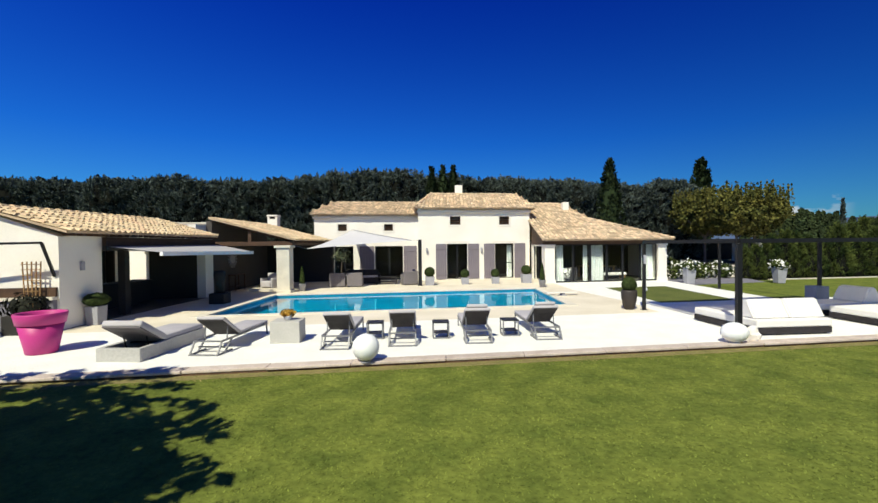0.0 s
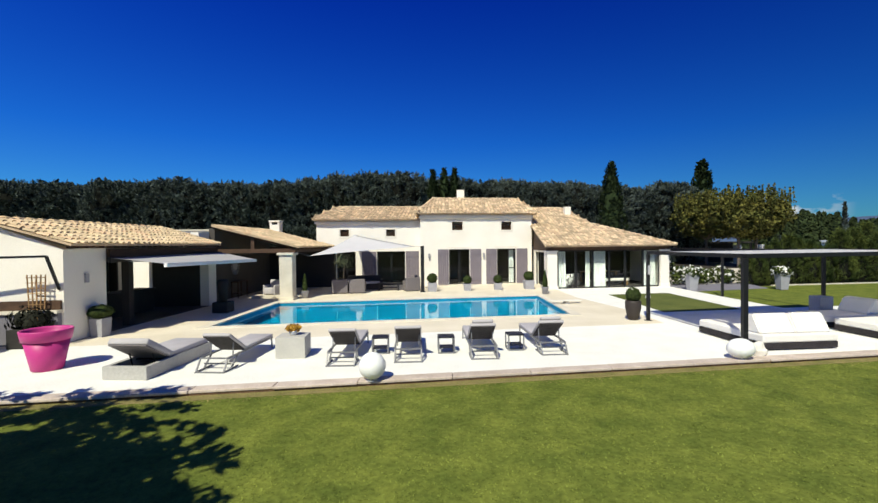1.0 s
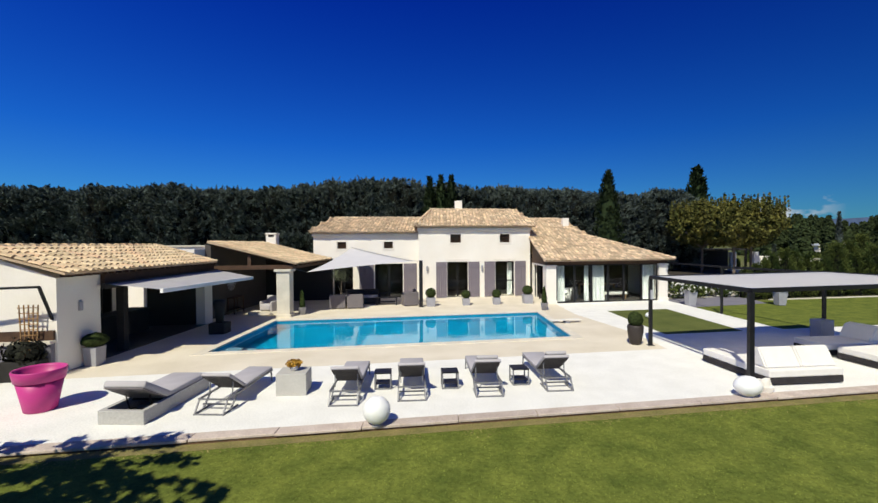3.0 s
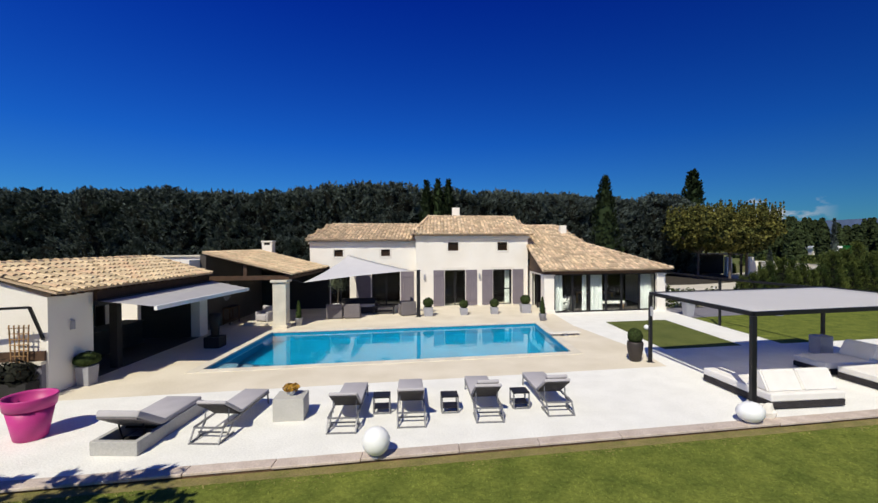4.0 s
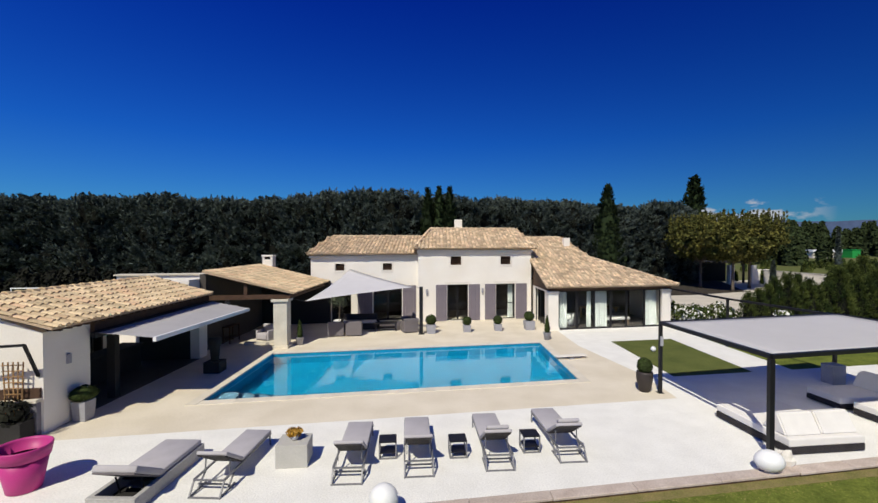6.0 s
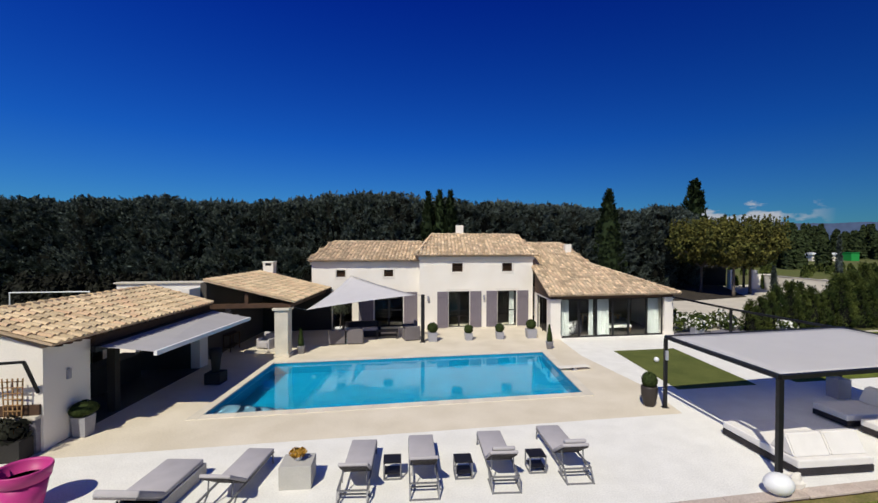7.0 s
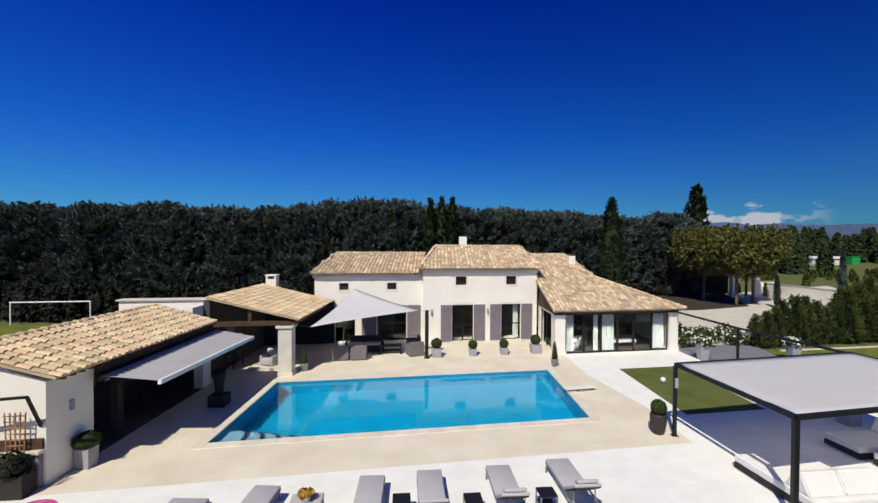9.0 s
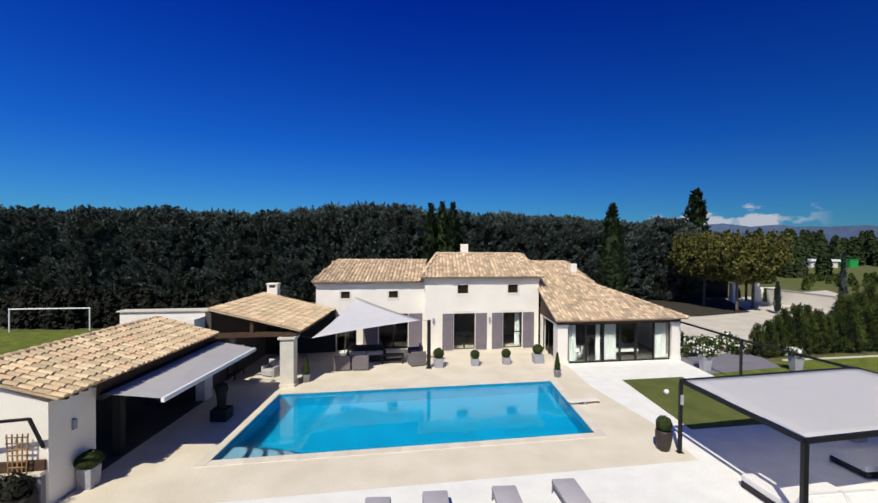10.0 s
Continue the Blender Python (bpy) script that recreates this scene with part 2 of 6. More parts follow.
M = {
    "stucco": mat("stucco", (0.86, 0.82, 0.74), 0.9, 0.03, 0.6, 40, 0.2, second=(0.81, 0.76, 0.67)),
    "stone_trim": mat("stone_trim", (0.72, 0.66, 0.54), 0.85, 0.06, 2.0, 50, 0.2),
    "tile": mat("tile", (0.80, 0.64, 0.44), 0.85, 0.18, 1.1, 30, 0.3, second=(0.56, 0.415, 0.26), amount=0.8, island=0.36, third=(0.58, 0.40, 0.27)),
    "tile_pale": mat("tile_pale", (0.72, 0.575, 0.365), 0.85, 0.14, 1.6, 30, 0.3, second=(0.58, 0.43, 0.26), amount=1.0, island=0.24, third=(0.70, 0.45, 0.28)),
    "tile_bed": mat("tile_bed", (0.60, 0.45, 0.30), 0.9, 0.15, 2.0, 30, 0.3),
    "gravel": mat("gravel", (0.86, 0.845, 0.785), 0.95, 0.07, 1.6, 30, 0.45, second=(0.80, 0.785, 0.725)),
    "paving": mat("paving", (0.76, 0.685, 0.55), 0.85, 0.05, 0.7, 25, 0.15, second=(0.67, 0.595, 0.46), island=0.05),
    "coping": mat("coping", (0.74, 0.675, 0.555), 0.8, 0.05, 2.0, 40, 0.15, island=0.05),
    "kerb": mat("kerb", (0.62, 0.53, 0.46), 0.9, 0.10, 3.0, 30, 0.5, second=(0.46, 0.37, 0.31), amount=0.9, island=0.10),
    "lawn": mat("lawn", (0.178, 0.205, 0.037), 0.95, 0.16, 1.8, 11, 0.3, second=(0.088, 0.116, 0.021), amount=0.75, spec=0.1),
    "short_turf": mat("short_turf", (0.140, 0.155, 0.044), 0.95, 0.12, 0.9, 30, 0.3, second=(0.082, 0.102, 0.028), amount=0.9, spec=0.1),
    "field": mat("field", (0.10, 0.13, 0.03), 0.95, 0.12, 0.05, 2, 0.3, second=(0.14, 0.13, 0.06), amount=1.0, spec=0.1),
    "earth": mat("earth", (0.17, 0.10, 0.06), 0.95, 0.2, 5.0, 40, 0.8, second=(0.08, 0.05, 0.03), amount=0.9),
    "straw": mat("straw", (0.34, 0.28, 0.11), 0.9, 0.15, 2.0, 20, 0.0, second=(0.20, 0.20, 0.05), amount=0.8, island=0.35, spec=0.1),
    "render_trim": mat("render_trim", (0.80, 0.755, 0.67), 0.9, 0.04, 1.0, 40, 0.2),
    # patio wall plaster, darkened to hold the shade under the roof
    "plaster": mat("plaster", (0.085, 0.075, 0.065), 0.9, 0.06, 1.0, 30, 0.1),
    "dry_edge": mat("dry_edge", (0.30, 0.23, 0.10), 0.95, 0.15, 2.5, 40, 0.5, second=(0.14, 0.14, 0.04), amount=1.0),
    "drive": mat("drive", (0.64, 0.585, 0.485), 0.95, 0.06, 0.7, 30, 0.3),
    "pool_step": mat("pool_step", (0.22, 0.33, 0.42), 0.6, 0.05, 2.0, 20, 0.0),
    "globe": mat("globe", (0.85, 0.85, 0.83), 0.35, 0.02, 3, 60, 0.0),
    "liner": mat("liner", (0.001, 0.268, 0.45), 0.5, 0.06, 1.0, 12, 0.0),
    "shutter": mat("shutter", (0.20, 0.175, 0.20), 0.6, 0.05, 4, 60, 0.1),
    "black_metal": mat("black_metal", (0.012, 0.012, 0.014), 0.45, 0.1, 4, 80, 0.05),
    "dark": mat("dark", (0.03, 0.028, 0.026), 0.8, 0.1, 3, 40, 0.1),
    "wood_dark": mat("wood_dark", (0.09, 0.05, 0.03), 0.7, 0.15, 4, 50, 0.2),
    "wood": mat("wood", (0.42, 0.25, 0.11), 0.7, 0.15, 6, 60, 0.2),
    # indoor walls and floors: the dimness indoors is put into these dark colours
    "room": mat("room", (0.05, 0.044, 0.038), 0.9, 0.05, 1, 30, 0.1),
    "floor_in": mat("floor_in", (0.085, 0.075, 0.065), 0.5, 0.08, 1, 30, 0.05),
    "sail": mat("sail", (0.62, 0.605, 0.61), 0.8, 0.02, 1.5, 120, 0.1),
    "canopy": mat("canopy", (0.74, 0.725, 0.73), 0.8, 0.02, 1.5, 120, 0.1),
    "weave": mat("weave", (0.20, 0.18, 0.185), 0.75, 0.15, 25, 90, 0.5),
    "awning": mat("awning", (0.47, 0.455, 0.46), 0.75, 0.03, 1.5, 120, 0.1),
    "cushion": mat("cushion", (0.47, 0.445, 0.46), 0.9, 0.04, 3, 150, 0.2),
    "white_fabric": mat("white_fabric", (0.80, 0.77, 0.72), 0.9, 0.03, 3, 120, 0.15),
    "rattan": mat("rattan", (0.47, 0.455, 0.43), 0.75, 0.06, 22, 90, 0.35),
    "dark_rattan": mat("dark_rattan", (0.035, 0.03, 0.032), 0.7, 0.2, 6, 90, 0.5),
    "alu": mat("alu", (0.22, 0.22, 0.23), 0.5, 0.05, 4, 60, 0.02, metal=0.3),
    "pink": mat("pink", (0.50, 0.045, 0.225), 0.45, 0.03, 2, 50, 0.03),
    "white_plastic": mat("white_plastic", (0.82, 0.82, 0.82), 0.4, 0.02, 3, 60, 0.02),
    "zinc": mat("zinc", (0.36, 0.36, 0.39), 0.5, 0.06, 4, 40, 0.05),
    "concrete": mat("concrete", (0.48, 0.465, 0.43), 0.85, 0.035, 3, 40, 0.15),
    "curtain": mat("curtain", (0.58, 0.60, 0.58), 0.9, 0.03, 2, 80, 0.1),
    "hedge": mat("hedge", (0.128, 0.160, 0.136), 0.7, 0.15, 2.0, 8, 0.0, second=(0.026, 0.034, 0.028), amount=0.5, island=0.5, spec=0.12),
    "cypress": mat("cypress", (0.028, 0.044, 0.017), 0.85, 0.2, 0.8, 8, 0.0, island=0.4, spec=0.1),
    "plane_leaf": mat("plane_leaf", (0.132, 0.120, 0.027), 0.8, 0.2, 0.9, 8, 0.0, second=(0.052, 0.062, 0.016), island=0.5, spec=0.15),
    "thuja": mat("thuja", (0.092, 0.112, 0.026), 0.85, 0.2, 0.8, 8, 0.0, second=(0.022, 0.040, 0.012), island=0.45, spec=0.1),
    "box_leaf": mat("box_leaf", (0.042, 0.062, 0.016), 0.8, 0.2, 2, 20, 0.0, island=0.4, spec=0.15),
    "far_wood": mat("far_wood", (0.044, 0.062, 0.024), 0.9, 0.2, 0.3, 3, 0.0, island=0.4, spec=0.1),
    # the blue is distance haze put into the hills' base colour
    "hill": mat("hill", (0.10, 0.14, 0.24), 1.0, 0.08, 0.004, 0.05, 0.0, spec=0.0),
    "petal": mat("petal", (0.82, 0.80, 0.74), 0.8, 0.05, 3, 60, 0.0, island=0.1),
    "flower": mat("flower", (0.55, 0.30, 0.04), 0.8, 0.15, 3, 60, 0.0, island=0.4),
    "dark_pot": mat("dark_pot", (0.042, 0.034, 0.030), 0.5, 0.1, 3, 50, 0.05),
    "olive_leaf": mat("olive_leaf", (0.13, 0.15, 0.09), 0.8, 0.15, 3, 40, 0.0, island=0.3),
    # colour of the hedge's heart, with the crown's inner shade put into it
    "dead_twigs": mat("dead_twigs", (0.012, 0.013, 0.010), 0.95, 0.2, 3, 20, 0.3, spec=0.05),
    "dotted": mat("dotted", (0.74, 0.73, 0.70), 0.8, 0.05, 14, 60, 0.1, second=(0.08, 0.08, 0.08), amount=0.12),
    # ground under the plane trees, coloured as dark as their shade
    "leaf_litter": mat("leaf_litter", (0.055, 0.045, 0.032), 0.95, 0.2, 2.0, 30, 0.5),
    "dark_leaf": mat("dark_leaf", (0.020, 0.021, 0.014), 0.8, 0.2, 2, 20, 0.0, island=0.5, spec=0.15),
    "slate": mat("slate", (0.22, 0.21, 0.24), 0.8, 0.08, 1.5, 30, 0.15),
    "green_sheet": mat("green_sheet", (0.02, 0.30, 0.06), 0.6, 0.05, 1.0, 10, 0.0),
    "grass": mat("grass", (0.198, 0.230, 0.043), 0.9, 0.10, 1.8, 8, 0.0, second=(0.098, 0.128, 0.023), amount=0.75, island=0.28, spec=0.1),
    "bark": mat("bark", (0.16, 0.13, 0.10), 0.9, 0.15, 4, 40, 0.4),
}


st_ = M["canopy"].node_tree                                       # thin cloth that lets some light through
cloth = st_.nodes.new("ShaderNodeBsdfTranslucent")
cloth.inputs["Color"].default_value = (0.86, 0.85, 0.83, 1)
cmix = st_.nodes.new("ShaderNodeMixShader")
cmix.inputs[0].default_value = 0.40
st_.links.new(st_.nodes["Principled BSDF"].outputs[0], cmix.inputs[1])
st_.links.new(cloth.outputs[0], cmix.inputs[2])
st_.links.new(cmix.outputs[0], st_.nodes["Material Output"].inputs["Surface"])
gl_ = M["globe"].node_tree.nodes["Principled BSDF"]             # milky plastic, light passes through it
gl_.inputs["Subsurface Weight"].default_value = 0.9
gl_.inputs["Subsurface Radius"].default_value = (0.3, 0.3, 0.3)
gl_.inputs["Subsurface Scale"].default_value = 0.6


def glass(name, tint, rough=0.0, ior=1.45):
    m = bpy.data.materials.new(name)
    m.use_nodes = True
    b = m.node_tree.nodes["Principled BSDF"]
    b.inputs["Base Color"].default_value = (*tint, 1)
    b.inputs["Transmission Weight"].default_value = 1.0
    b.inputs["Roughness"].default_value = rough
    b.inputs["IOR"].default_value = ior
    return m


M["glass"] = glass("glass", (0.85, 0.9, 0.9), 0.0, 1.22)
M["water"] = glass("water", (0.50, 0.88, 1.0), 0.0, 1.33)
wn = M["water"].node_tree
rip = wn.nodes.new("ShaderNodeTexNoise")
rip.inputs["Scale"].default_value, rip.inputs["Detail"].default_value = 2.4, 3
rbp = wn.nodes.new("ShaderNodeBump")
rbp.inputs["Strength"].default_value, rbp.inputs["Distance"].default_value = 0.17, 0.02
rco = wn.nodes.new("ShaderNodeNewGeometry")
wn.links.new(rco.outputs["Position"], rip.inputs["Vector"])
wn.links.new(rip.outputs["Fac"], rbp.inputs["Height"])
wn.links.new(rbp.outputs["Normal"], wn.nodes["Principled BSDF"].inputs["Normal"])

# ---- helpers of this place ----
K = 0.162          # shear fitted to the camera's view: the long lines of house, pool and terrace run this much to the back, per metre to the right


def W(u, v, z=0.0):
    """A place from metres along the house front and metres from the lawn's side."""
    return Vector((u, v + K * u, z))


def thing(name, at, label="", category="", group="", kind="", turn=0.0):
    """An empty at the base of a thing."""
    ob = new(name)
    ob.empty_display_size = 0.2
    ob.matrix_basis = Matrix.Translation(at) @ pose(0, 0, 0, 0, 0, turn)
    return tagged(ob, label, category, group, kind)


def part(name, bm, material, parent=None, label="", plan=False, smooth=False, up=False):
    """Links a bmesh as one mesh. plan: it is drawn in u, v, z of the plan; else in the parent's own axes."""
    if plan:
        for p in bm.verts:
            p.co = W(*p.co)
        base = Vector((0, 0, 0))
        q = parent
        while q is not None:
            base += q.location
            q = q.parent
        bmesh.ops.translate(bm, verts=bm.verts, vec=-base)
    me = bpy.data.meshes.new(name)
    bmesh.ops.recalc_face_normals(bm, faces=bm.faces)
    if up:
        for f in bm.faces:
            if f.normal.z < 0:
                f.normal_flip()
    if smooth:
        for f in bm.faces:
            f.smooth = True
    bm.to_mesh(me)
    bm.free()
    for one in material if isinstance(material, (list, tuple)) else (material,):
        me.materials.append(M[one])
    ob = new(name, me)
    ob.parent = parent
    return tagged(ob, label)


def box(x0, x1, y0, y1, z0, z1, bm=None, bevel=0.0):
    bm = bm or bmesh.new()
    r = bmesh.ops.create_cube(bm, size=1.0)
    for p in r["verts"]:
        p.co = Vector((x0 + (p.co.x + 0.5) * (x1 - x0), y0 + (p.co.y + 0.5) * (y1 - y0), z0 + (p.co.z + 0.5) * (z1 - z0)))
    if bevel:
        es = list({e for p in r["verts"] for e in p.link_edges})
        bmesh.ops.bevel(bm, geom=es, offset=bevel, segments=2, affect="EDGES", profile=0.5)
    return bm


def bar(a, b, w, h=None, bm=None, round_=0):
    """A straight bar from a to b with a square or round section."""
    bm = bm or bmesh.new()
    a, b = Vector(a), Vector(b)
    d = b - a
    rot = d.to_track_quat("Z", "Y").to_matrix().to_4x4()
    m = Matrix.Translation((a + b) / 2) @ rot @ Matrix.Diagonal((w, h or w, d.length, 1))
    if round_:
        bmesh.ops.create_cone(bm, segments=round_, radius1=0.5, radius2=0.5, depth=1, cap_ends=True, matrix=m)
    else:
        bmesh.ops.create_cube(bm, size=1.0, matrix=m)
    return bm


def slab(points, z0, z1, bm=None):
    """A flat polygon with thickness."""
    bm = bm or bmesh.new()
    lo = [bm.verts.new((x, y, z0)) for x, y in points]
    hi = [bm.verts.new((x, y, z1)) for x, y in points]
    bm.faces.new(lo[::-1])
    bm.faces.new(hi)
    for i in range(len(points)):
        j = (i + 1) % len(points)
        bm.faces.new((lo[i], lo[j], hi[j], hi[i]))
    return bm


def lathe(profile, segments=24, bm=None, at=(0, 0, 0), sx=1.0, sy=1.0):
    """A turned shape from (radius, height) pairs."""
    bm = bm or bmesh.new()
    rings = []
    for r, z in profile:
        rings.append([bm.verts.new((at[0] + sx * r * math.cos(a), at[1] + sy * r * math.sin(a), at[2] + z)) for a in (2 * math.pi * k / segments for k in range(segments))])
    for p, q in zip(rings, rings[1:]):
        for k in range(segments):
            j = (k + 1) % segments
            bm.faces.new((p[k], p[j], q[j], q[k]))
    bm.faces.new(rings[0][::-1])
    bm.faces.new(rings[-1])
    return bm


def wall(u0, u1, v0, v1, z0, z1, holes=(), along="u"):
    """A wall with thickness and openings (a0, a1, z0, z1) along u or v, in plan axes."""
    bm = bmesh.new()
    a0, a1 = (u0, u1) if along == "u" else (v0, v1)
    xs = sorted({a0, a1, *(h[0] for h in holes), *(h[1] for h in holes)})
    zs = sorted({z0, z1, *(h[2] for h in holes), *(h[3] for h in holes)})
    xs = [x for x in xs if a0 <= x <= a1]
    zs = [z for z in zs if z0 <= z <= z1]
    solid = lambda i, j: 0 <= i < len(xs) - 1 and 0 <= j < len(zs) - 1 and not any(
        h[0] < (xs[i] + xs[i + 1]) / 2 < h[1] and h[2] < (zs[j] + zs[j + 1]) / 2 < h[3] for h in holes)
    cache = {}

    def vert(i, side, j):
        key = (i, side, j)
        if key not in cache:
            cache[key] = bm.verts.new((xs[i], (v0, v1)[side], zs[j]) if along == "u" else ((u0, u1)[side], xs[i], zs[j]))
        return cache[key]
    for i in range(len(xs) - 1):
        for j in range(len(zs) - 1):
            if not solid(i, j):
                continue
            for s in (0, 1):
                bm.faces.new([vert(*k) for k in ((i, s, j), (i + 1, s, j), (i + 1, s, j + 1), (i, s, j + 1))])
            for di, dj, q in ((-1, 0, ((i, j), (i, j + 1))), (1, 0, ((i + 1, j), (i + 1, j + 1))), (0, -1, ((i, j), (i + 1, j))), (0, 1, ((i, j + 1), (i + 1, j + 1)))):
                if not solid(i + di, j + dj):
                    (p, r), (p2, r2) = q
                    bm.faces.new([vert(p, 0, r), vert(p2, 0, r2), vert(p2, 1, r2), vert(p, 1, r)])
    return bm


def plan_thing(name, u, v, label="", category="", kind="", group=""):
    return thing(name, W(u, v, 0), label, category, group, kind)


# ---- ground, terrace and pool ----
POOL = (-7.9, 4.42, 15.13, 21.05)
PU0, PU1, PV0, PV1 = POOL


def sheet(name, u0, u1, v0, v1, z, material, label, hole=None, cuts=1, category=""):
    """A flat sheet, with a rectangular hole where the pool lies."""
    bm = bmesh.new()
    us, vs = [u0, u1], [v0, v1]
    if hole:
        us, vs = [u0, hole[0], hole[1], u1], [v0, hole[2], hole[3], v1]
    g = [[bm.verts.new((u, v, z)) for v in vs] for u in us]
    for i in range(len(us) - 1):
        for j in range(len(vs) - 1):
            if hole and i == 1 and j == 1:
                continue
            bm.faces.new((g[i][j], g[i + 1][j], g[i + 1][j + 1], g[i][j + 1]))
    return tagged(part(name, bm, material, None, "", True), label, category or name, "", "structure")


sheet("ground", -2500, 2500, -1500, 2500, -0.14, "field", "flat rough grass and fields out to the horizon", (PU0 - 0.3, PU1 + 0.3, PV0 - 0.3, PV1 + 0.3))
tagged(part("lawn", slab([(-60, -40), (60, -40), (60, 8.40), (-60, 8.40)], -0.3, -0.10), "lawn", None, "", True), "mown green lawn below the terrace edge", "lawn", "", "structure")
terr = bmesh.new()
slab([(-16.5, 8.66), (24, 8.66), (24, 12.85), (-16.5, 12.85)], -0.12, 0.0, terr)
tagged(part("terrace_gravel", terr, "gravel", None, "", True), "bright white gravel terrace with sun loungers", "terrace", "", "structure")
sheet("pool_terrace", -16.5, 6.1, 12.85, 30, 0.0, "paving", "beige limestone paving round the pool", (PU0, PU1, PV0, PV1), category="terrace")
tagged(part("pool_terrace", slab([(6.1, 12.85), (6.9, 12.85), (6.95, 15.4), (6.1, 20.0)], -0.12, 0.0), "paving", None, "", True), "beige limestone paving edge beside the white path", "terrace", "", "structure")
tagged(part("white_path", slab([(6.9, 12.85), (8.0, 12.85), (8.0, 24), (6.1, 24), (6.1, 20.0), (6.95, 15.4)], -0.12, 0.0), "gravel", None, "", True), "white paved path beside the pool terrace", "path", "", "structure")
tagged(part("pergola_floor", slab([(8.0, 12.85), (24, 12.85), (24, 14.88), (8.0, 14.88)], -0.12, 0.0), "gravel", None, "", True), "white gravel floor under the pergola", "terrace", "", "structure")
tagged(part("white_path", slab([(8.0, 20.65), (13.0, 20.65), (13.0, 24), (8.0, 24)], -0.12, 0.0), "gravel", None, "", True), "white paving in front of the glazed wing", "path", "", "structure")
tagged(part("white_path", slab([(11.3, 14.88), (13.0, 14.88), (13.0, 20.65), (11.3, 20.65)], -0.12, 0.0), "gravel", None, "", True), "white paved strip beside the small lawn", "path", "", "structure")
tagged(part("lawn", slab([(8.0, 14.88), (11.3, 14.88), (11.3, 20.65), (8.0, 20.65)], -0.12, -0.015), "short_turf", None, "", True), "small square of mown lawn set in white paving", "lawn", "", "structure")
tagged(part("lawn", slab([(13.0, 14.88), (40, 14.88), (40, 22.5), (13.0, 22.5)], -0.12, -0.02), "lawn", None, "", True), "mown lawn behind the pergola", "lawn", "", "structure")

pool = plan_thing("swimming_pool", (PU0 + PU1) / 2, PV0, "rectangular in-ground pool with bright blue water", "pool", "structure")
bas = bmesh.new()
D = 1.5
for x0, x1, y0, y1, z0, z1 in ((PU0 - 0.2, PU1 + 0.2, PV0 - 0.2, PV0, -D, -0.03), (PU0 - 0.2, PU1 + 0.2, PV1, PV1 + 0.2, -D, -0.03), (PU0 - 0.2, PU0, PV0, PV1, -D, -0.03), (PU1, PU1 + 0.2, PV0, PV1, -D, -0.03), (PU0 - 0.2, PU1 + 0.2, PV0 - 0.2, PV1 + 0.2, -D - 0.2, -D)):
    box(x0, x1, y0, y1, z0, z1, bas)
part("basin", bas, "liner", pool, "", True)
wat = bmesh.new()
wat.faces.new([wat.verts.new(c) for c in ((PU0, PV0, -0.1), (PU1, PV0, -0.1), (PU1, PV1, -0.1), (PU0, PV1, -0.1))])
water = part("water", wat, "water", pool, "calm clear blue water", True, up=True)
water.visible_shadow = False
for k, r_ in enumerate((2.2, 1.7, 1.2, 0.7)):
    z_ = -1.05 + 0.25 * k

    def rim(d):
        """The step's rounded outer edge, d inwards."""
        return [(PU0 + (r_ - d) * math.cos(radians(c)) ** 0.45, PV0 + (1.15 + 0.2 * r_ - d) * math.sin(radians(c)) ** 0.45) for c in range(0, 91, 5)]

    part("step", slab([(PU0, PV0)] + rim(0), z_ - 0.25, z_), "pool_step", pool, "pale rounded pool step", True)
    part("nosing", slab(rim(0) + rim(0.022)[::-1], z_ - 0.02, z_ + 0.006), "shutter", pool, "dark step edge", True)


# ---- roofs ----
def tile_mesh(r0=0.095, r1=0.075, length=0.44, seg=5):
    """One canal tile: a tapered half barrel with thickness at its lower end; its length runs along y, upslope."""
    bm = bmesh.new()
    rows = []
    for y, r, dz in ((0.0, r0, 0.03), (length, r1, 0.0)):
        rows.append([bm.verts.new((r * math.cos(a), y, dz + r * 0.66 * math.sin(a))) for a in (math.pi * k / seg for k in range(seg + 1))])
    inner = [bm.verts.new((p.co.x * 0.72, 0.0, p.co.z * 0.68)) for p in rows[0]]
    for k in range(seg):
        bm.faces.new((rows[0][k], rows[0][k + 1], rows[1][k + 1], rows[1][k]))
        bm.faces.new((inner[k], inner[k + 1], rows[0][k + 1], rows[0][k]))
    return bm


TILE_V, TILE_F = [], []
_bm = tile_mesh()
_bm.verts.ensure_lookup_table()
_bm.verts.index_update()
TILE_V = np.array([p.co[:] for p in _bm.verts])
TILE_F = np.array([[p.index for p in f.verts] for f in _bm.faces])
TILE_MESH = bpy.data.meshes.new("tile")
_bm.to_mesh(TILE_MESH)
_bm.free()
TILE_MESH.materials.append(M["tile_pale"])


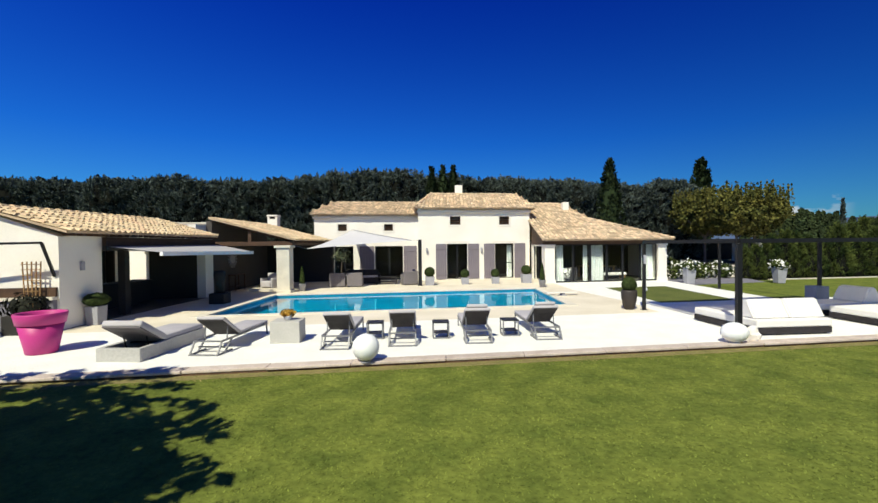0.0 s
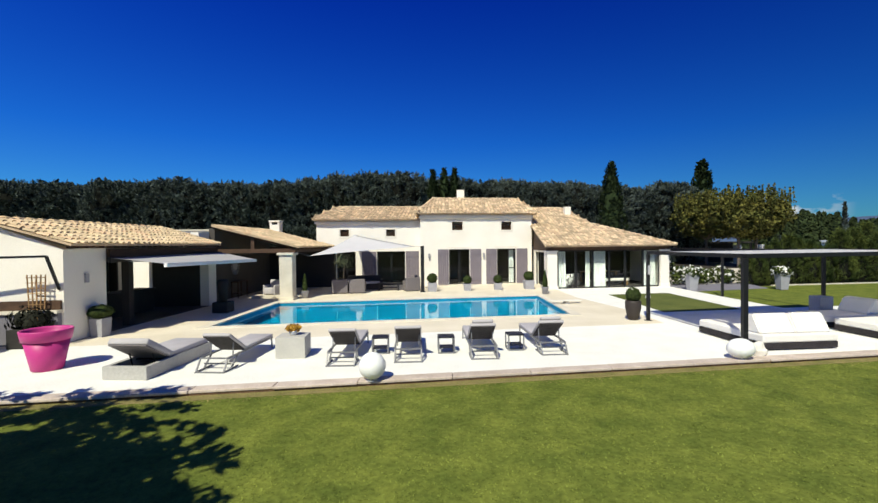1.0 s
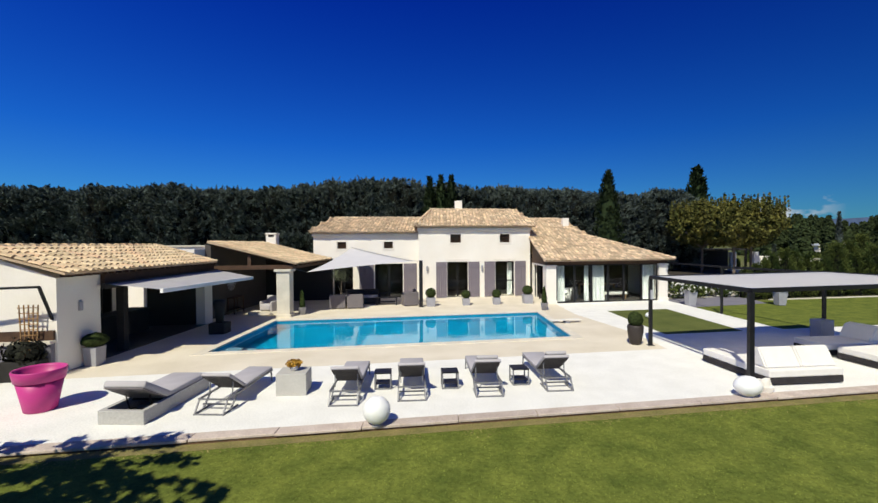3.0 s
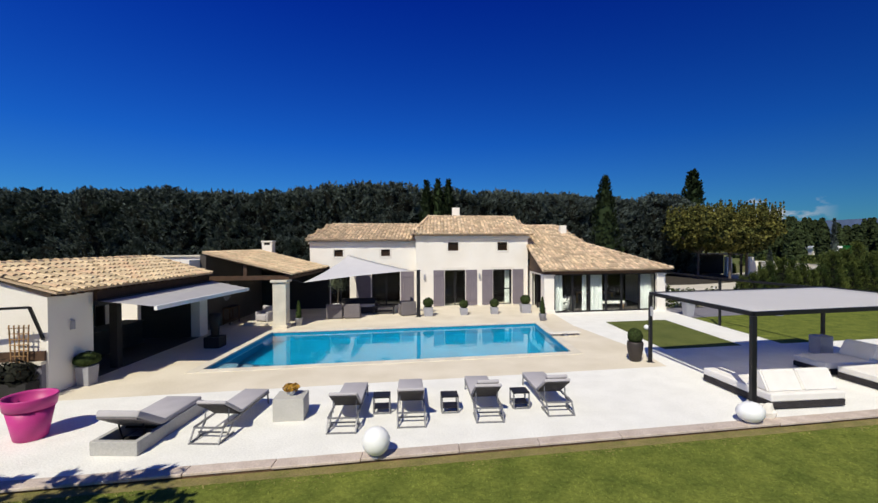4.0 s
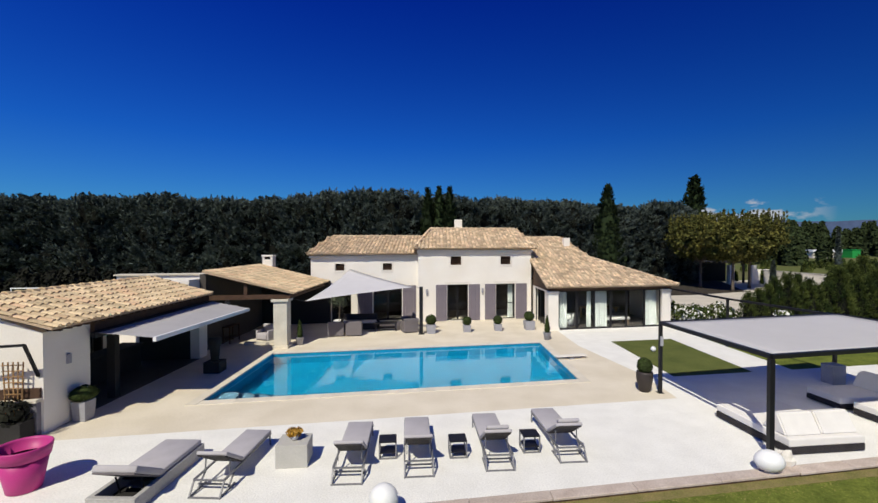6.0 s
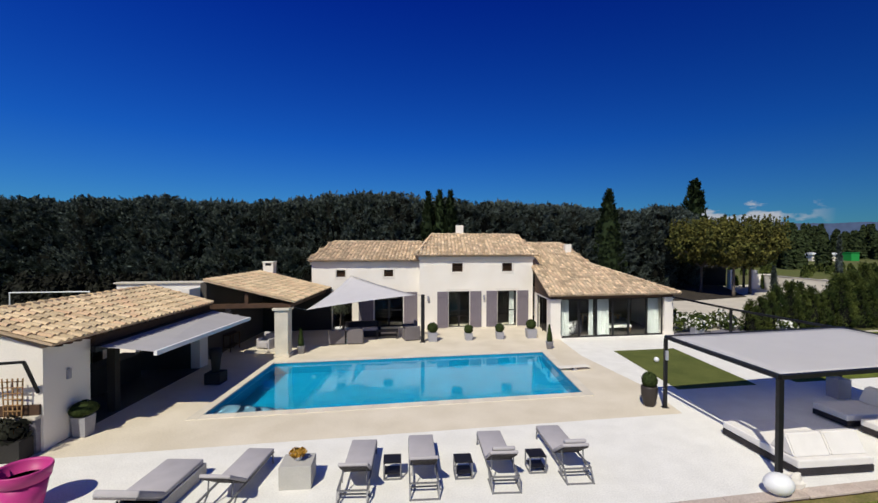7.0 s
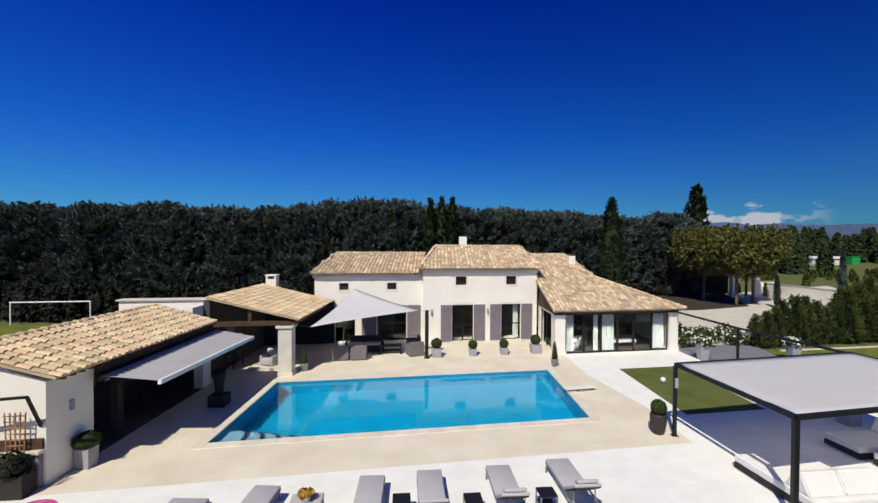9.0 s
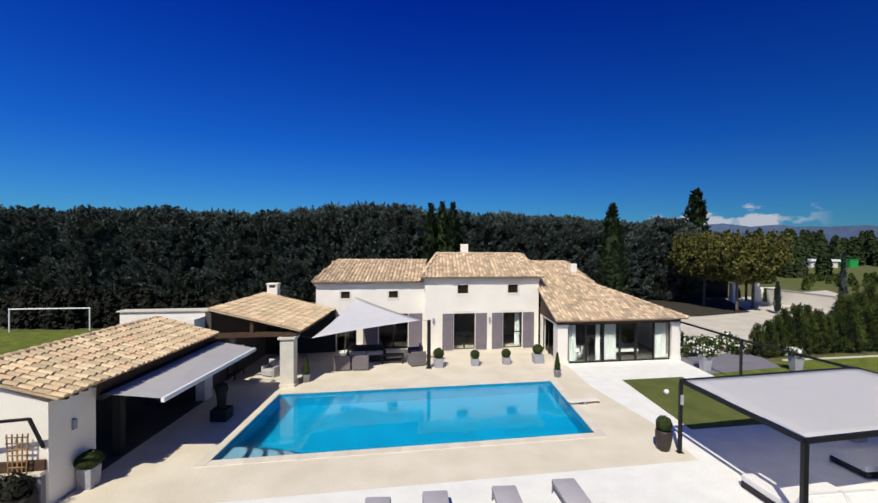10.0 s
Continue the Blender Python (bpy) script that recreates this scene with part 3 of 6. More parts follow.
def roof(parent, a, b, up, lean0=0.0, lean1=0.0, material="tile", single=False, step=0.225, row=0.34, name="roof"):
    """A tiled slope: the eave from a to b, up the whole slope's vector, its sides leaning in by lean0 and lean1 at the top. All in plan axes."""
    a, b, up = Vector(a), Vector(b), Vector(up)
    along = (b - a).normalized()
    width = (b - a).length
    c, d = b + up - along * lean1, a + up + along * lean0
    bm = bmesh.new()
    nrm = along.cross(up).normalized()
    vs = [bm.verts.new(p - nrm * t) for t in (0.0, 0.055) for p in (a, b, c, d)]
    bm.faces.new(vs[:4])
    bm.faces.new(vs[7:3:-1])
    for i in range(4):
        j = (i + 1) % 4
        bm.faces.new((vs[i], vs[j], vs[4 + j], vs[4 + i]))
    bed = part(name, bm, "tile_bed", parent, "", True)
    wa, wup = W(*along) - W(0, 0, 0), W(*up) - W(0, 0, 0)
    ex, ey = wa.normalized(), wup.normalized()
    ez = ex.cross(ey).normalized()
    ex2 = ey.cross(ez)
    R = np.array([ex2[:], ey[:], ez[:]])
    rng = np.random.RandomState(int(abs(a.x * 37 + a.y * 11)) + 5)
    verts, faces, count = [], [], 0
    nrow, ncol = int(wup.length / row), int(width / step)
    base = Vector((0, 0, 0))
    q = parent
    while q is not None:
        base += q.location
        q = q.parent
    for i in range(ncol):
        s = (i + 0.5) / ncol
        for j in range(nrow):
            f = j / nrow
            lo, hi = lean0 * f / width, 1 - lean1 * f / width
            if not lo <= s <= hi:
                continue
            o = W(*(a + along * (s * width) + up * f + nrm * 0.012)) - base + Vector((0, 0, 0.004 * rng.randn()))
            o += ey * (-0.06 + 0.015 * rng.randn()) + ex * 0.008 * rng.randn()
            if single:
                t = new("tile", TILE_MESH)
                yaw = 0.02 * rng.randn()
                m = Matrix((ex2, ey, ez)).transposed() @ Matrix.Rotation(yaw, 3, "Z")
                t.parent = bed
                t.matrix_basis = Matrix.Translation(o) @ m.to_4x4()
            else:
                yaw = 0.03 * rng.randn()
                pts = TILE_V.copy()
                pts[:, 0] -= yaw * pts[:, 1]
                verts.append(pts @ R + np.array(o[:]))
                faces.append(TILE_F + count * len(TILE_V))
            count += 1
    if not single:
        me = bpy.data.meshes.new("tiles")
        me.from_pydata(np.concatenate(verts).tolist(), [], np.concatenate(faces).tolist())
        me.materials.append(M[material])
        tagged(new("tiles", me), "rows of weathered cream and terracotta canal tiles", "", "", "stuff").parent = bed
    return bed


def cap_row(parent, a, b, material="tile", name="ridge_tiles"):
    """A row of ridge tiles from a to b, in plan axes."""
    pa, pb = W(*a), W(*b)
    d = pb - pa
    n = max(2, int(d.length / 0.36))
    ey = d.normalized()
    ex = ey.cross(Vector((0, 0, 1))).normalized()
    ez = ex.cross(ey)
    R = np.array([ex[:], ey[:], ez[:]])
    base = Vector((0, 0, 0))
    q = parent
    while q is not None:
        base += q.location
        q = q.parent
    verts, faces = [], []
    rng = np.random.RandomState(n)
    for k in range(n):
        o = pa + d * (k / n) - base + Vector((0, 0, 0.01 * rng.rand()))
        verts.append((TILE_V * np.array([1.35, 1.0, 1.2])) @ R + np.array(o[:]))
        faces.append(TILE_F + k * len(TILE_V))
    me = bpy.data.meshes.new(name)
    me.from_pydata(np.concatenate(verts).tolist(), [], np.concatenate(faces).tolist())
    me.materials.append(M[material])
    ob = new(name, me)
    ob.parent = parent
    return tagged(ob, "", "", "", "stuff")


# ---- main house ----
house = plan_thing("house", 1.8, 27.69, "cream rendered two-storey farmhouse with canal-tile roofs and grey shutters", "house")
HU0, HU1, HV = -1.78, 5.5, 27.69
D1, D2 = (0.03, 1.36), (3.17, 4.42)
W3, W4 = (0.25, 0.92), (3.47, 4.13)
part("wall", wall(HU0, HU1, HV, HV + 0.35, -0.12, 4.55, [(*D1, 0.0, 2.3), (*D2, 0.0, 2.3), (*W3, 3.53, 4.07), (*W4, 3.53, 4.07)]), "stucco", house, "", True)
part("wall", wall(HU0, HU0 + 0.35, HV + 0.35, HV + 8, -0.12, 4.55, along="v"), "stucco", house, "", True)
part("wall", wall(HU1 - 0.35, HU1, HV + 0.35, HV + 8, -0.12, 4.55, along="v"), "stucco", house, "", True)
part("wall", wall(HU0, HU1, HV + 8, HV + 8.35, -0.12, 4.55), "stucco", house, "", True)
RZ = 5.95
roof(house, (HU0 - 0.25, HV - 0.35, 4.57), (HU1 + 0.3, HV - 0.35, 4.57), (0, 4.35, RZ - 4.57), 1.0, 0.75)
roof(house, (HU1 + 0.3, HV + 8.3, 4.57), (HU0 - 0.25, HV + 8.3, 4.57), (0, -4.3, RZ - 4.57), 0.75, 1.0)
roof(house, (HU0 - 0.25, HV + 8.3, 4.57), (HU0 - 0.25, HV - 0.35, 4.57), (1.0, 0, RZ - 4.57), 4.3, 4.3)
roof(house, (HU1 + 0.3, HV - 0.35, 4.57), (HU1 + 0.3, HV + 8.3, 4.57), (-0.75, 0, RZ - 4.57), 4.3, 4.3)
cap_row(house, (HU0 + 0.75, HV + 4, RZ), (HU1 - 0.45, HV + 4, RZ))
cap_row(house, (HU0 - 0.25, HV - 0.35, 4.6), (HU0 + 0.75, HV + 4, RZ))
cap_row(house, (HU1 + 0.3, HV - 0.35, 4.6), (HU1 - 0.45, HV + 4, RZ))
# lower storey to its side
LU0, LV = -8.4, 28.7
part("wall", wall(LU0, HU0, LV, LV + 0.35, -0.12, 4.2, [(-6.95, -6.4, 3.2, 3.63), (-4.05, -3.48, 3.2, 3.63), (-4.65, -2.85, 0.0, 2.2), (-7.2, -6.0, 0.0, 2.2)]), "stucco", house, "", True)
part("wall", wall(LU0, LU0 + 0.35, LV + 0.35, LV + 8, -0.12, 4.2, along="v"), "stucco", house, "", True)
part("wall", wall(LU0, HU0, LV + 8, LV + 8.35, -0.12, 4.2), "stucco", house, "", True)
LZ = 5.42
roof(house, (LU0 - 0.08, LV - 0.35, 4.24), (HU0 + 0.0, LV - 0.35, 4.24), (0, 4.6, LZ - 4.24), 0.5, 0.0)
roof(house, (HU0, LV + 8.6, 4.24), (LU0 - 0.08, LV + 8.6, 4.24), (0, -4.35, LZ - 4.24), 0.0, 0.5)
roof(house, (LU0 - 0.08, LV + 8.6, 4.24), (LU0 - 0.08, LV - 0.35, 4.24), (0.5, 0, LZ - 4.24), 4.45, 4.45)
cap_row(house, (LU0 + 0.42, LV + 4.25, LZ), (HU0, LV + 4.25, LZ))
cap_row(house, (LU0 - 0.08, LV - 0.35, 4.27), (LU0 + 0.42, LV + 4.25, LZ))
# glazed wing
RU0, RU1, RV = 5.85, 13.05, 23.62
part("wall", wall(RU0, RU1, 31.5, 31.85, -0.12, 2.4), "stucco", house, "", True)
part("wall", wall(RU1 - 0.35, RU1, RV + 0.6, 31.5, -0.12, 2.4, along="v"), "stucco", house, "", True)
E0, KN, RG = (13.35, RV - 0.33, 2.45), (9.55, RV + 4.38, 3.924), (8.8, RV + 8.87, 5.33)
roof(house, (5.4, E0[1], E0[2]), E0, (0, KN[1] - E0[1], KN[2] - E0[2]), 0.0, E0[0] - KN[0])
roof(house, (5.4, KN[1], KN[2]), KN, (0, RG[1] - KN[1], RG[2] - KN[2]), 0.0, KN[0] - RG[0])
roof(house, E0, (13.35, RV + 18.1, 2.45), (KN[0] - E0[0], 0, KN[2] - E0[2]), 4.71, 4.71)
roof(house, KN, (KN[0], RV + 13.39, KN[2]), (RG[0] - KN[0], 0, RG[2] - KN[2]), 4.49, 4.49)
roof(house, (13.35, RV + 18.1, 2.45), (5.4, RV + 18.1, 2.45), (0, -9.2, 2.88), 4.55, 0.0)
cap_row(house, (E0[0], E0[1], E0[2] + 0.04), (KN[0], KN[1], KN[2] + 0.03))
cap_row(house, (KN[0], KN[1], KN[2] + 0.03), (RG[0], RG[1], RG[2] + 0.02))
cap_row(house, (5.4, RG[1], RG[2] + 0.01), (RG[0], RG[1], RG[2] + 0.01))

# ---- side wing beside the pool ----
wing = plan_thing("pool_house", -10.7, 13.1, "low cream pool house with tiled roof and a wide open front", "building")
part("wall", wall(-14.8, -10.7, 13.32, 13.67, -0.12, 2.6), "stucco", wing, "", True)
part("wall", wall(-11.05, -10.7, 13.67, 21.25, -0.12, 2.62, [(14.82, 20.62, 0.0, 2.2)], along="v"), "stucco", wing, "", True)
part("wall", wall(-15.15, -14.8, 13.32, 21.1, -0.12, 2.6, [(14.2, 19.0, 0.35, 2.1)], along="v"), "stucco", wing, "", True)
part("wall", wall(-14.8, -11.05, 20.75, 21.1, -0.12, 2.6, [(-14.4, -13.0, 0.0, 2.15)]), "stucco", wing, "", True)
gab = bmesh.new()
tri = [(-10.7, 2.6), (-12.64, 3.37), (-14.8, 2.6)]
for v in (13.32, 13.67):
    gab.faces.new([gab.verts.new((x, v, z)) for x, z in tri])
gab.verts.ensure_lookup_table()
for i in range(3):
    j = (i + 1) % 3
    gab.faces.new((gab.verts[i], gab.verts[j], gab.verts[3 + j], gab.verts[3 + i]))
part("gable", gab, "stucco", wing, "", True)
roof(wing, (-10.34, 13.14, 2.74), (-10.34, 21.0, 2.74), (-2.3, 0, 0.72), 0, 0, "tile_pale", single=True, step=0.235)
roof(wing, (-15.1, 21.0, 2.74), (-15.1, 13.14, 2.74), (2.46, 0, 0.72), 0, 0, "tile_pale")
cap_row(wing, (-12.64, 13.14, 3.45), (-12.64, 21.0, 3.45), "tile_pale")
flat = plan_thing("garden_wall", -13.8, 23.2, "cream rendered wall block with a tiled coping", "wall")
part("wall", box(-15.35, -11.35, 23.0, 23.35, -0.12, 3.42), "stucco", flat, "", True)

# ---- covered patio roof ----
patio = plan_thing("covered_patio", -8.0, 22.0, "open covered patio with canal-tile roof on a stone pillar", "shelter")
roof(patio, (-7.3, 21.9, 2.58), (-7.3, 28.4, 2.58), (-3.9, 0, 1.05), 0, 0, "tile_pale")
part("pillar", box(-8.2, -7.6, 21.9, 22.45, -0.12, 2.3, bevel=0.02), "stone_trim", patio, "", True)
part("beam", box(-11.2, -7.5, 22.05, 22.3, 2.3, 2.5), "wood_dark", patio, "", True)

# ---- openings of the house ----
def french_door(u0, u1, v, z1, parent, leaves=2, rail=True, name="door"):
    """A glazed door in an opening: frame, stiles, one rail and glass."""
    d = thing(name, W((u0 + u1) / 2, v, 0))
    d.parent = parent
    d.location = d.location - parent.location
    fr = bmesh.new()
    t = 0.06
    box(u0, u0 + t, v, v + 0.07, 0, z1, fr), box(u1 - t, u1, v, v + 0.07, 0, z1, fr)
    box(u0 + t, u1 - t, v, v + 0.07, z1 - t, z1, fr), box(u0 + t, u1 - t, v, v + 0.07, 0, 0.08, fr)
    part("frame", fr, "black_metal", d, "dark frame", True)
    for k in range(1, leaves):
        x = u0 + (u1 - u0) * k / leaves
        part("stile", box(x - 0.05, x + 0.05, v + 0.005, v + 0.065, 0.08, z1 - t), "black_metal", d, "", True)
    if rail:
        part("rail", box(u0 + t, u1 - t, v + 0.01, v + 0.06, 1.0, 1.07), "black_metal", d, "", True)
    g = part("pane", box(u0 + t, u1 - t, v + 0.03, v + 0.036, 0.08, z1 - t), "glass", d, "", True)
    g.visible_shadow = False
    return d


def shutter(u0, u1, v, z0, z1, parent):
    """A plank shutter folded back against the wall."""
    d = thing("shutter", W((u0 + u1) / 2, v, z0), "grey-mauve plank shutter folded open")
    d.parent = parent
    d.location = d.location - parent.location
    n = 5
    w = (u1 - u0) / n
    for k in range(n):
        part("plank", box(u0 + k * w + 0.003, u0 + (k + 1) * w - 0.003, v - 0.05, v - 0.012, z0, z1), "shutter", d, "", True)
    for z in (z0 + 0.3, z1 - 0.3):
        part("batten", box(u0 + 0.02, u1 - 0.02, v - 0.075, v - 0.05, z - 0.05, z + 0.05), "shutter", d, "", True)
    return d


def small_window(u0, u1, v, z0, z1, parent):
    d = thing("window", W((u0 + u1) / 2, v, z0))
    d.parent = parent
    d.location = d.location - parent.location
    fr = bmesh.new()
    t = 0.05
    box(u0, u0 + t, v + 0.16, v + 0.22, z0, z1, fr), box(u1 - t, u1, v + 0.16, v + 0.22, z0, z1, fr)
    box(u0 + t, u1 - t, v + 0.16, v + 0.22, z1 - t, z1, fr), box(u0 + t, u1 - t, v + 0.16, v + 0.22, z0, z0 + t, fr)
    part("frame", fr, "wood_dark", d, "", True)
    for k in range(4):
        z = z0 + t + (z1 - z0 - 2 * t) * (k + 0.5) / 4
        part("slat", box(u0 + t, u1 - t, v + 0.12, v + 0.17, z - 0.025, z + 0.005), "wood_dark", d, "", True)
    part("pane", box(u0 + t, u1 - t, v + 0.185, v + 0.192, z0 + t, z1 - t), "glass", d, "", True)
    tr = bmesh.new()
    e, q = 0.10, 0.012
    box(u0 - e, u0, v - q, v + 0.02, z0 - 0.16, z1 + e, tr), box(u1, u1 + e, v - q, v + 0.02, z0 - 0.16, z1 + e, tr)
    box(u0, u1, v - q, v + 0.02, z1, z1 + e, tr), box(u0, u1, v - q, v + 0.02, z0 - 0.16, z0, tr)
    part("surround", tr, "render_trim", d, "pale render surround", True)


def lantern(u, v, z, parent):
    d = thing("wall_lamp", W(u, v, z))
    d.parent = parent
    d.location = d.location - parent.location
    part("bracket", box(u - 0.03, u + 0.03, v - 0.04, v, z - 0.05, z + 0.25), "zinc", d, "", True)
    part("shade", box(u - 0.06, u + 0.06, v - 0.14, v - 0.04, z, z + 0.3, bevel=0.02), "zinc", d, "", True)


for (u0, u1), z in ((D1, 2.3), (D2, 2.3)):
    french_door(u0, u1, HV + 0.18, z, house, 2 if u0 < 1 else 1)
    part("threshold", box(u0 - 0.12, u1 + 0.12, HV - 0.3, HV + 0.18, 0.0, 0.035), "stone_trim", house, "", True)
    part("lintel", box(u0 - 0.15, u1 + 0.15, HV - 0.012, HV + 0.02, 2.3, 2.46), "render_trim", house, "", True)
for u0, u1 in ((-0.68, 0.0), (1.39, 2.12), (2.44, 3.14), (4.46, 5.2)):
    shutter(u0, u1, HV, 0.04, 2.3, house)
small_window(*W3, HV, 3.53, 4.07, house)
small_window(*W4, HV, 3.53, 4.07, house)
small_window(-6.95, -6.4, LV, 3.2, 3.63, house)
small_window(-4.05, -3.48, LV, 3.2, 3.63, house)
lantern(-1.24, HV, 1.75, house)
lantern(2.28, HV, 1.75, house)
french_door(-4.65, -2.85, LV + 0.18, 2.2, house, 2)
french_door(-7.2, -6.0, LV + 0.18, 2.2, house, 2)
shutter(-5.6, -4.7, LV, 0.04, 2.2, house)
shutter(-2.8, -1.95, LV, 0.04, 2.2, house)
part("cornice", box(HU0 - 0.06, HU1 + 0.06, HV - 0.16, HV - 0.004, 4.3, 4.46), "render_trim", house, "", True)
part("cornice", box(LU0 - 0.06, HU0 - 0.005, LV - 0.16, LV - 0.004, 4.0, 4.13), "render_trim", house, "", True)
# rooms behind the glass, their shade put into the dark colours
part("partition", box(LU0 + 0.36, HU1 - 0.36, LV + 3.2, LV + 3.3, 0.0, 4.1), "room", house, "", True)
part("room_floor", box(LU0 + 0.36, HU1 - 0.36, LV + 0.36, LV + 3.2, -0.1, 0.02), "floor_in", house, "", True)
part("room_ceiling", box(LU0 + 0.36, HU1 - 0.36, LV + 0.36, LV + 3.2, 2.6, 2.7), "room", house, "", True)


def chimney(u, v, z0, z1, w, d, parent, hood=True):
    c = thing("chimney", W(u, v, z0))
    c.parent = parent
    c.location = c.location - parent.location
    part("stack", box(u - w / 2, u + w / 2, v - d / 2, v + d / 2, z0, z1, bevel=0.02), "stucco", c, "", True)
    if hood:
        part("cap", box(u - w / 2 - 0.04, u + w / 2 + 0.04, v - d / 2 - 0.04, v + d / 2 + 0.04, z1 + 0.16, z1 + 0.26, bevel=0.03), "stucco", c, "", True)
        for sx in (-1, 1):
            part("side", box(u + sx * (w / 2 - 0.06) - 0.06, u + sx * (w / 2 - 0.06) + 0.06, v - d / 2, v + d / 2, z1, z1 + 0.16), "stucco", c, "", True)
        part("flue", box(u - w / 2 + 0.12, u + w / 2 - 0.12, v - d / 2 + 0.05, v + d / 2 - 0.05, z1, z1 + 0.15), "dark", c, "", True)


chimney(0.95, 32.0, 5.7, 6.62, 0.55, 0.5, house, False)
chimney(8.75, 30.5, 4.4, 5.27, 0.46, 0.46, house, False)
chimney(-10.75, 28.5, 3.3, 3.95, 0.58, 0.5, patio)

# glazed wing: pillars, beam, sliding doors, curtains
for u0, u1 in ((5.55, 6.2), (12.48, 13.08)):
    bm = box(u0 + 0.03, u1 - 0.03, RV, RV + 0.5, -0.02, 2.1)
    box(u0 - 0.02, u1 + 0.02, RV - 0.06, RV + 0.55, 2.1, 2.2, bm, 0.02)
    box(u0 - 0.02, u1 + 0.02, RV - 0.04, RV + 0.53, -0.02, 0.18, bm, 0.01)
    part("pillar", bm, "stucco", house, "", True)
part("beam", box(5.6, 13.1, RV + 0.05, RV + 0.35, 2.2, 2.42), "wood_dark", house, "dark beam under the eave", True)
part("beam", box(5.6, 5.85, RV + 0.5, HV, 2.2, 2.42), "wood_dark", house, "", True)
part("wall", wall(5.62, 5.85, RV + 0.5, HV, 0.0, 2.2, [(24.6, 27.2, 0.0, 2.1)], along="v"), "stucco", house, "", True)
for v in (24.6, 25.9, 27.14):
    part("door_post", box(5.7, 5.76, v, v + 0.06, 0, 2.1), "black_metal", house, "", True)
tri = bmesh.new()
q = [tri.verts.new(c) for c in ((5.62, RV + 0.1, 2.42), (5.62, HV, 2.42), (5.62, HV, 3.62))] + [tri.verts.new(c) for c in ((5.85, RV + 0.1, 2.42), (5.85, HV, 2.42), (5.85, HV, 3.62))]
tri.faces.new(q[:3]), tri.faces.new(q[3:])
for i in range(3):
    j = (i + 1) % 3
    tri.faces.new((q[i], q[j], q[3 + j], q[3 + i]))
part("gable", tri, "wood_dark", house, "", True)
for u0, u1 in ((6.2, 7.31), (7.31, 8.34), (8.34, 9.36), (9.36, 10.34), (10.34, 11.46), (11.46, 12.48)):
    french_door(u0, u1, RV + 0.16, 2.2, house, 1, False, "sliding_door")


def curtain(u0, u1, v, z0, z1, parent):
    bm = bmesh.new()
    n = max(24, int((u1 - u0) * 90))
    lo, hi = [], []
    for k in range(n + 1):
        f = k / n
        dv = 0.014 * math.sin(f * n * 0.62) + 0.012 * math.sin(f * 17)
        lo.append(bm.verts.new((u0 + (u1 - u0) * f, v + dv, z0)))
        hi.append(bm.verts.new((u0 + (u1 - u0) * (0.06 + 0.88 * f), v + dv * 0.5, z1)))
    for k in range(n):
        bm.faces.new((lo[k], lo[k + 1], hi[k + 1], hi[k]))
    ex = bmesh.ops.extrude_face_region(bm, geom=bm.faces[:])
    bmesh.ops.translate(bm, verts=[g for g in ex["geom"] if isinstance(g, bmesh.types.BMVert)], vec=(0, 0.012, 0))
    c = part("curtain", bm, "curtain", None, "", True)
    tagged(c, "white floor-length curtain hanging inside the glass", "curtain", "curtains of the glazed wing")


for u0, u1 in ((6.25, 6.8), (7.98, 8.26), (8.44, 9.26), (11.54, 12.4)):
    curtain(u0, u1, RV + 0.45, 0.06, 2.18, house)
curtain(4.0, 4.35, HV + 0.5, 0.06, 2.2, house)
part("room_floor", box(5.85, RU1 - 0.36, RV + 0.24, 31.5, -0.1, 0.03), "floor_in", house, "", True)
# dark sheet added so that the glazed wing looks dim inside
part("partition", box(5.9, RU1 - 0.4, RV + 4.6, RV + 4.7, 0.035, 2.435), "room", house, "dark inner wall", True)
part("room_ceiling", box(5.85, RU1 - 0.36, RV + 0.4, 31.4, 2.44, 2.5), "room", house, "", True)


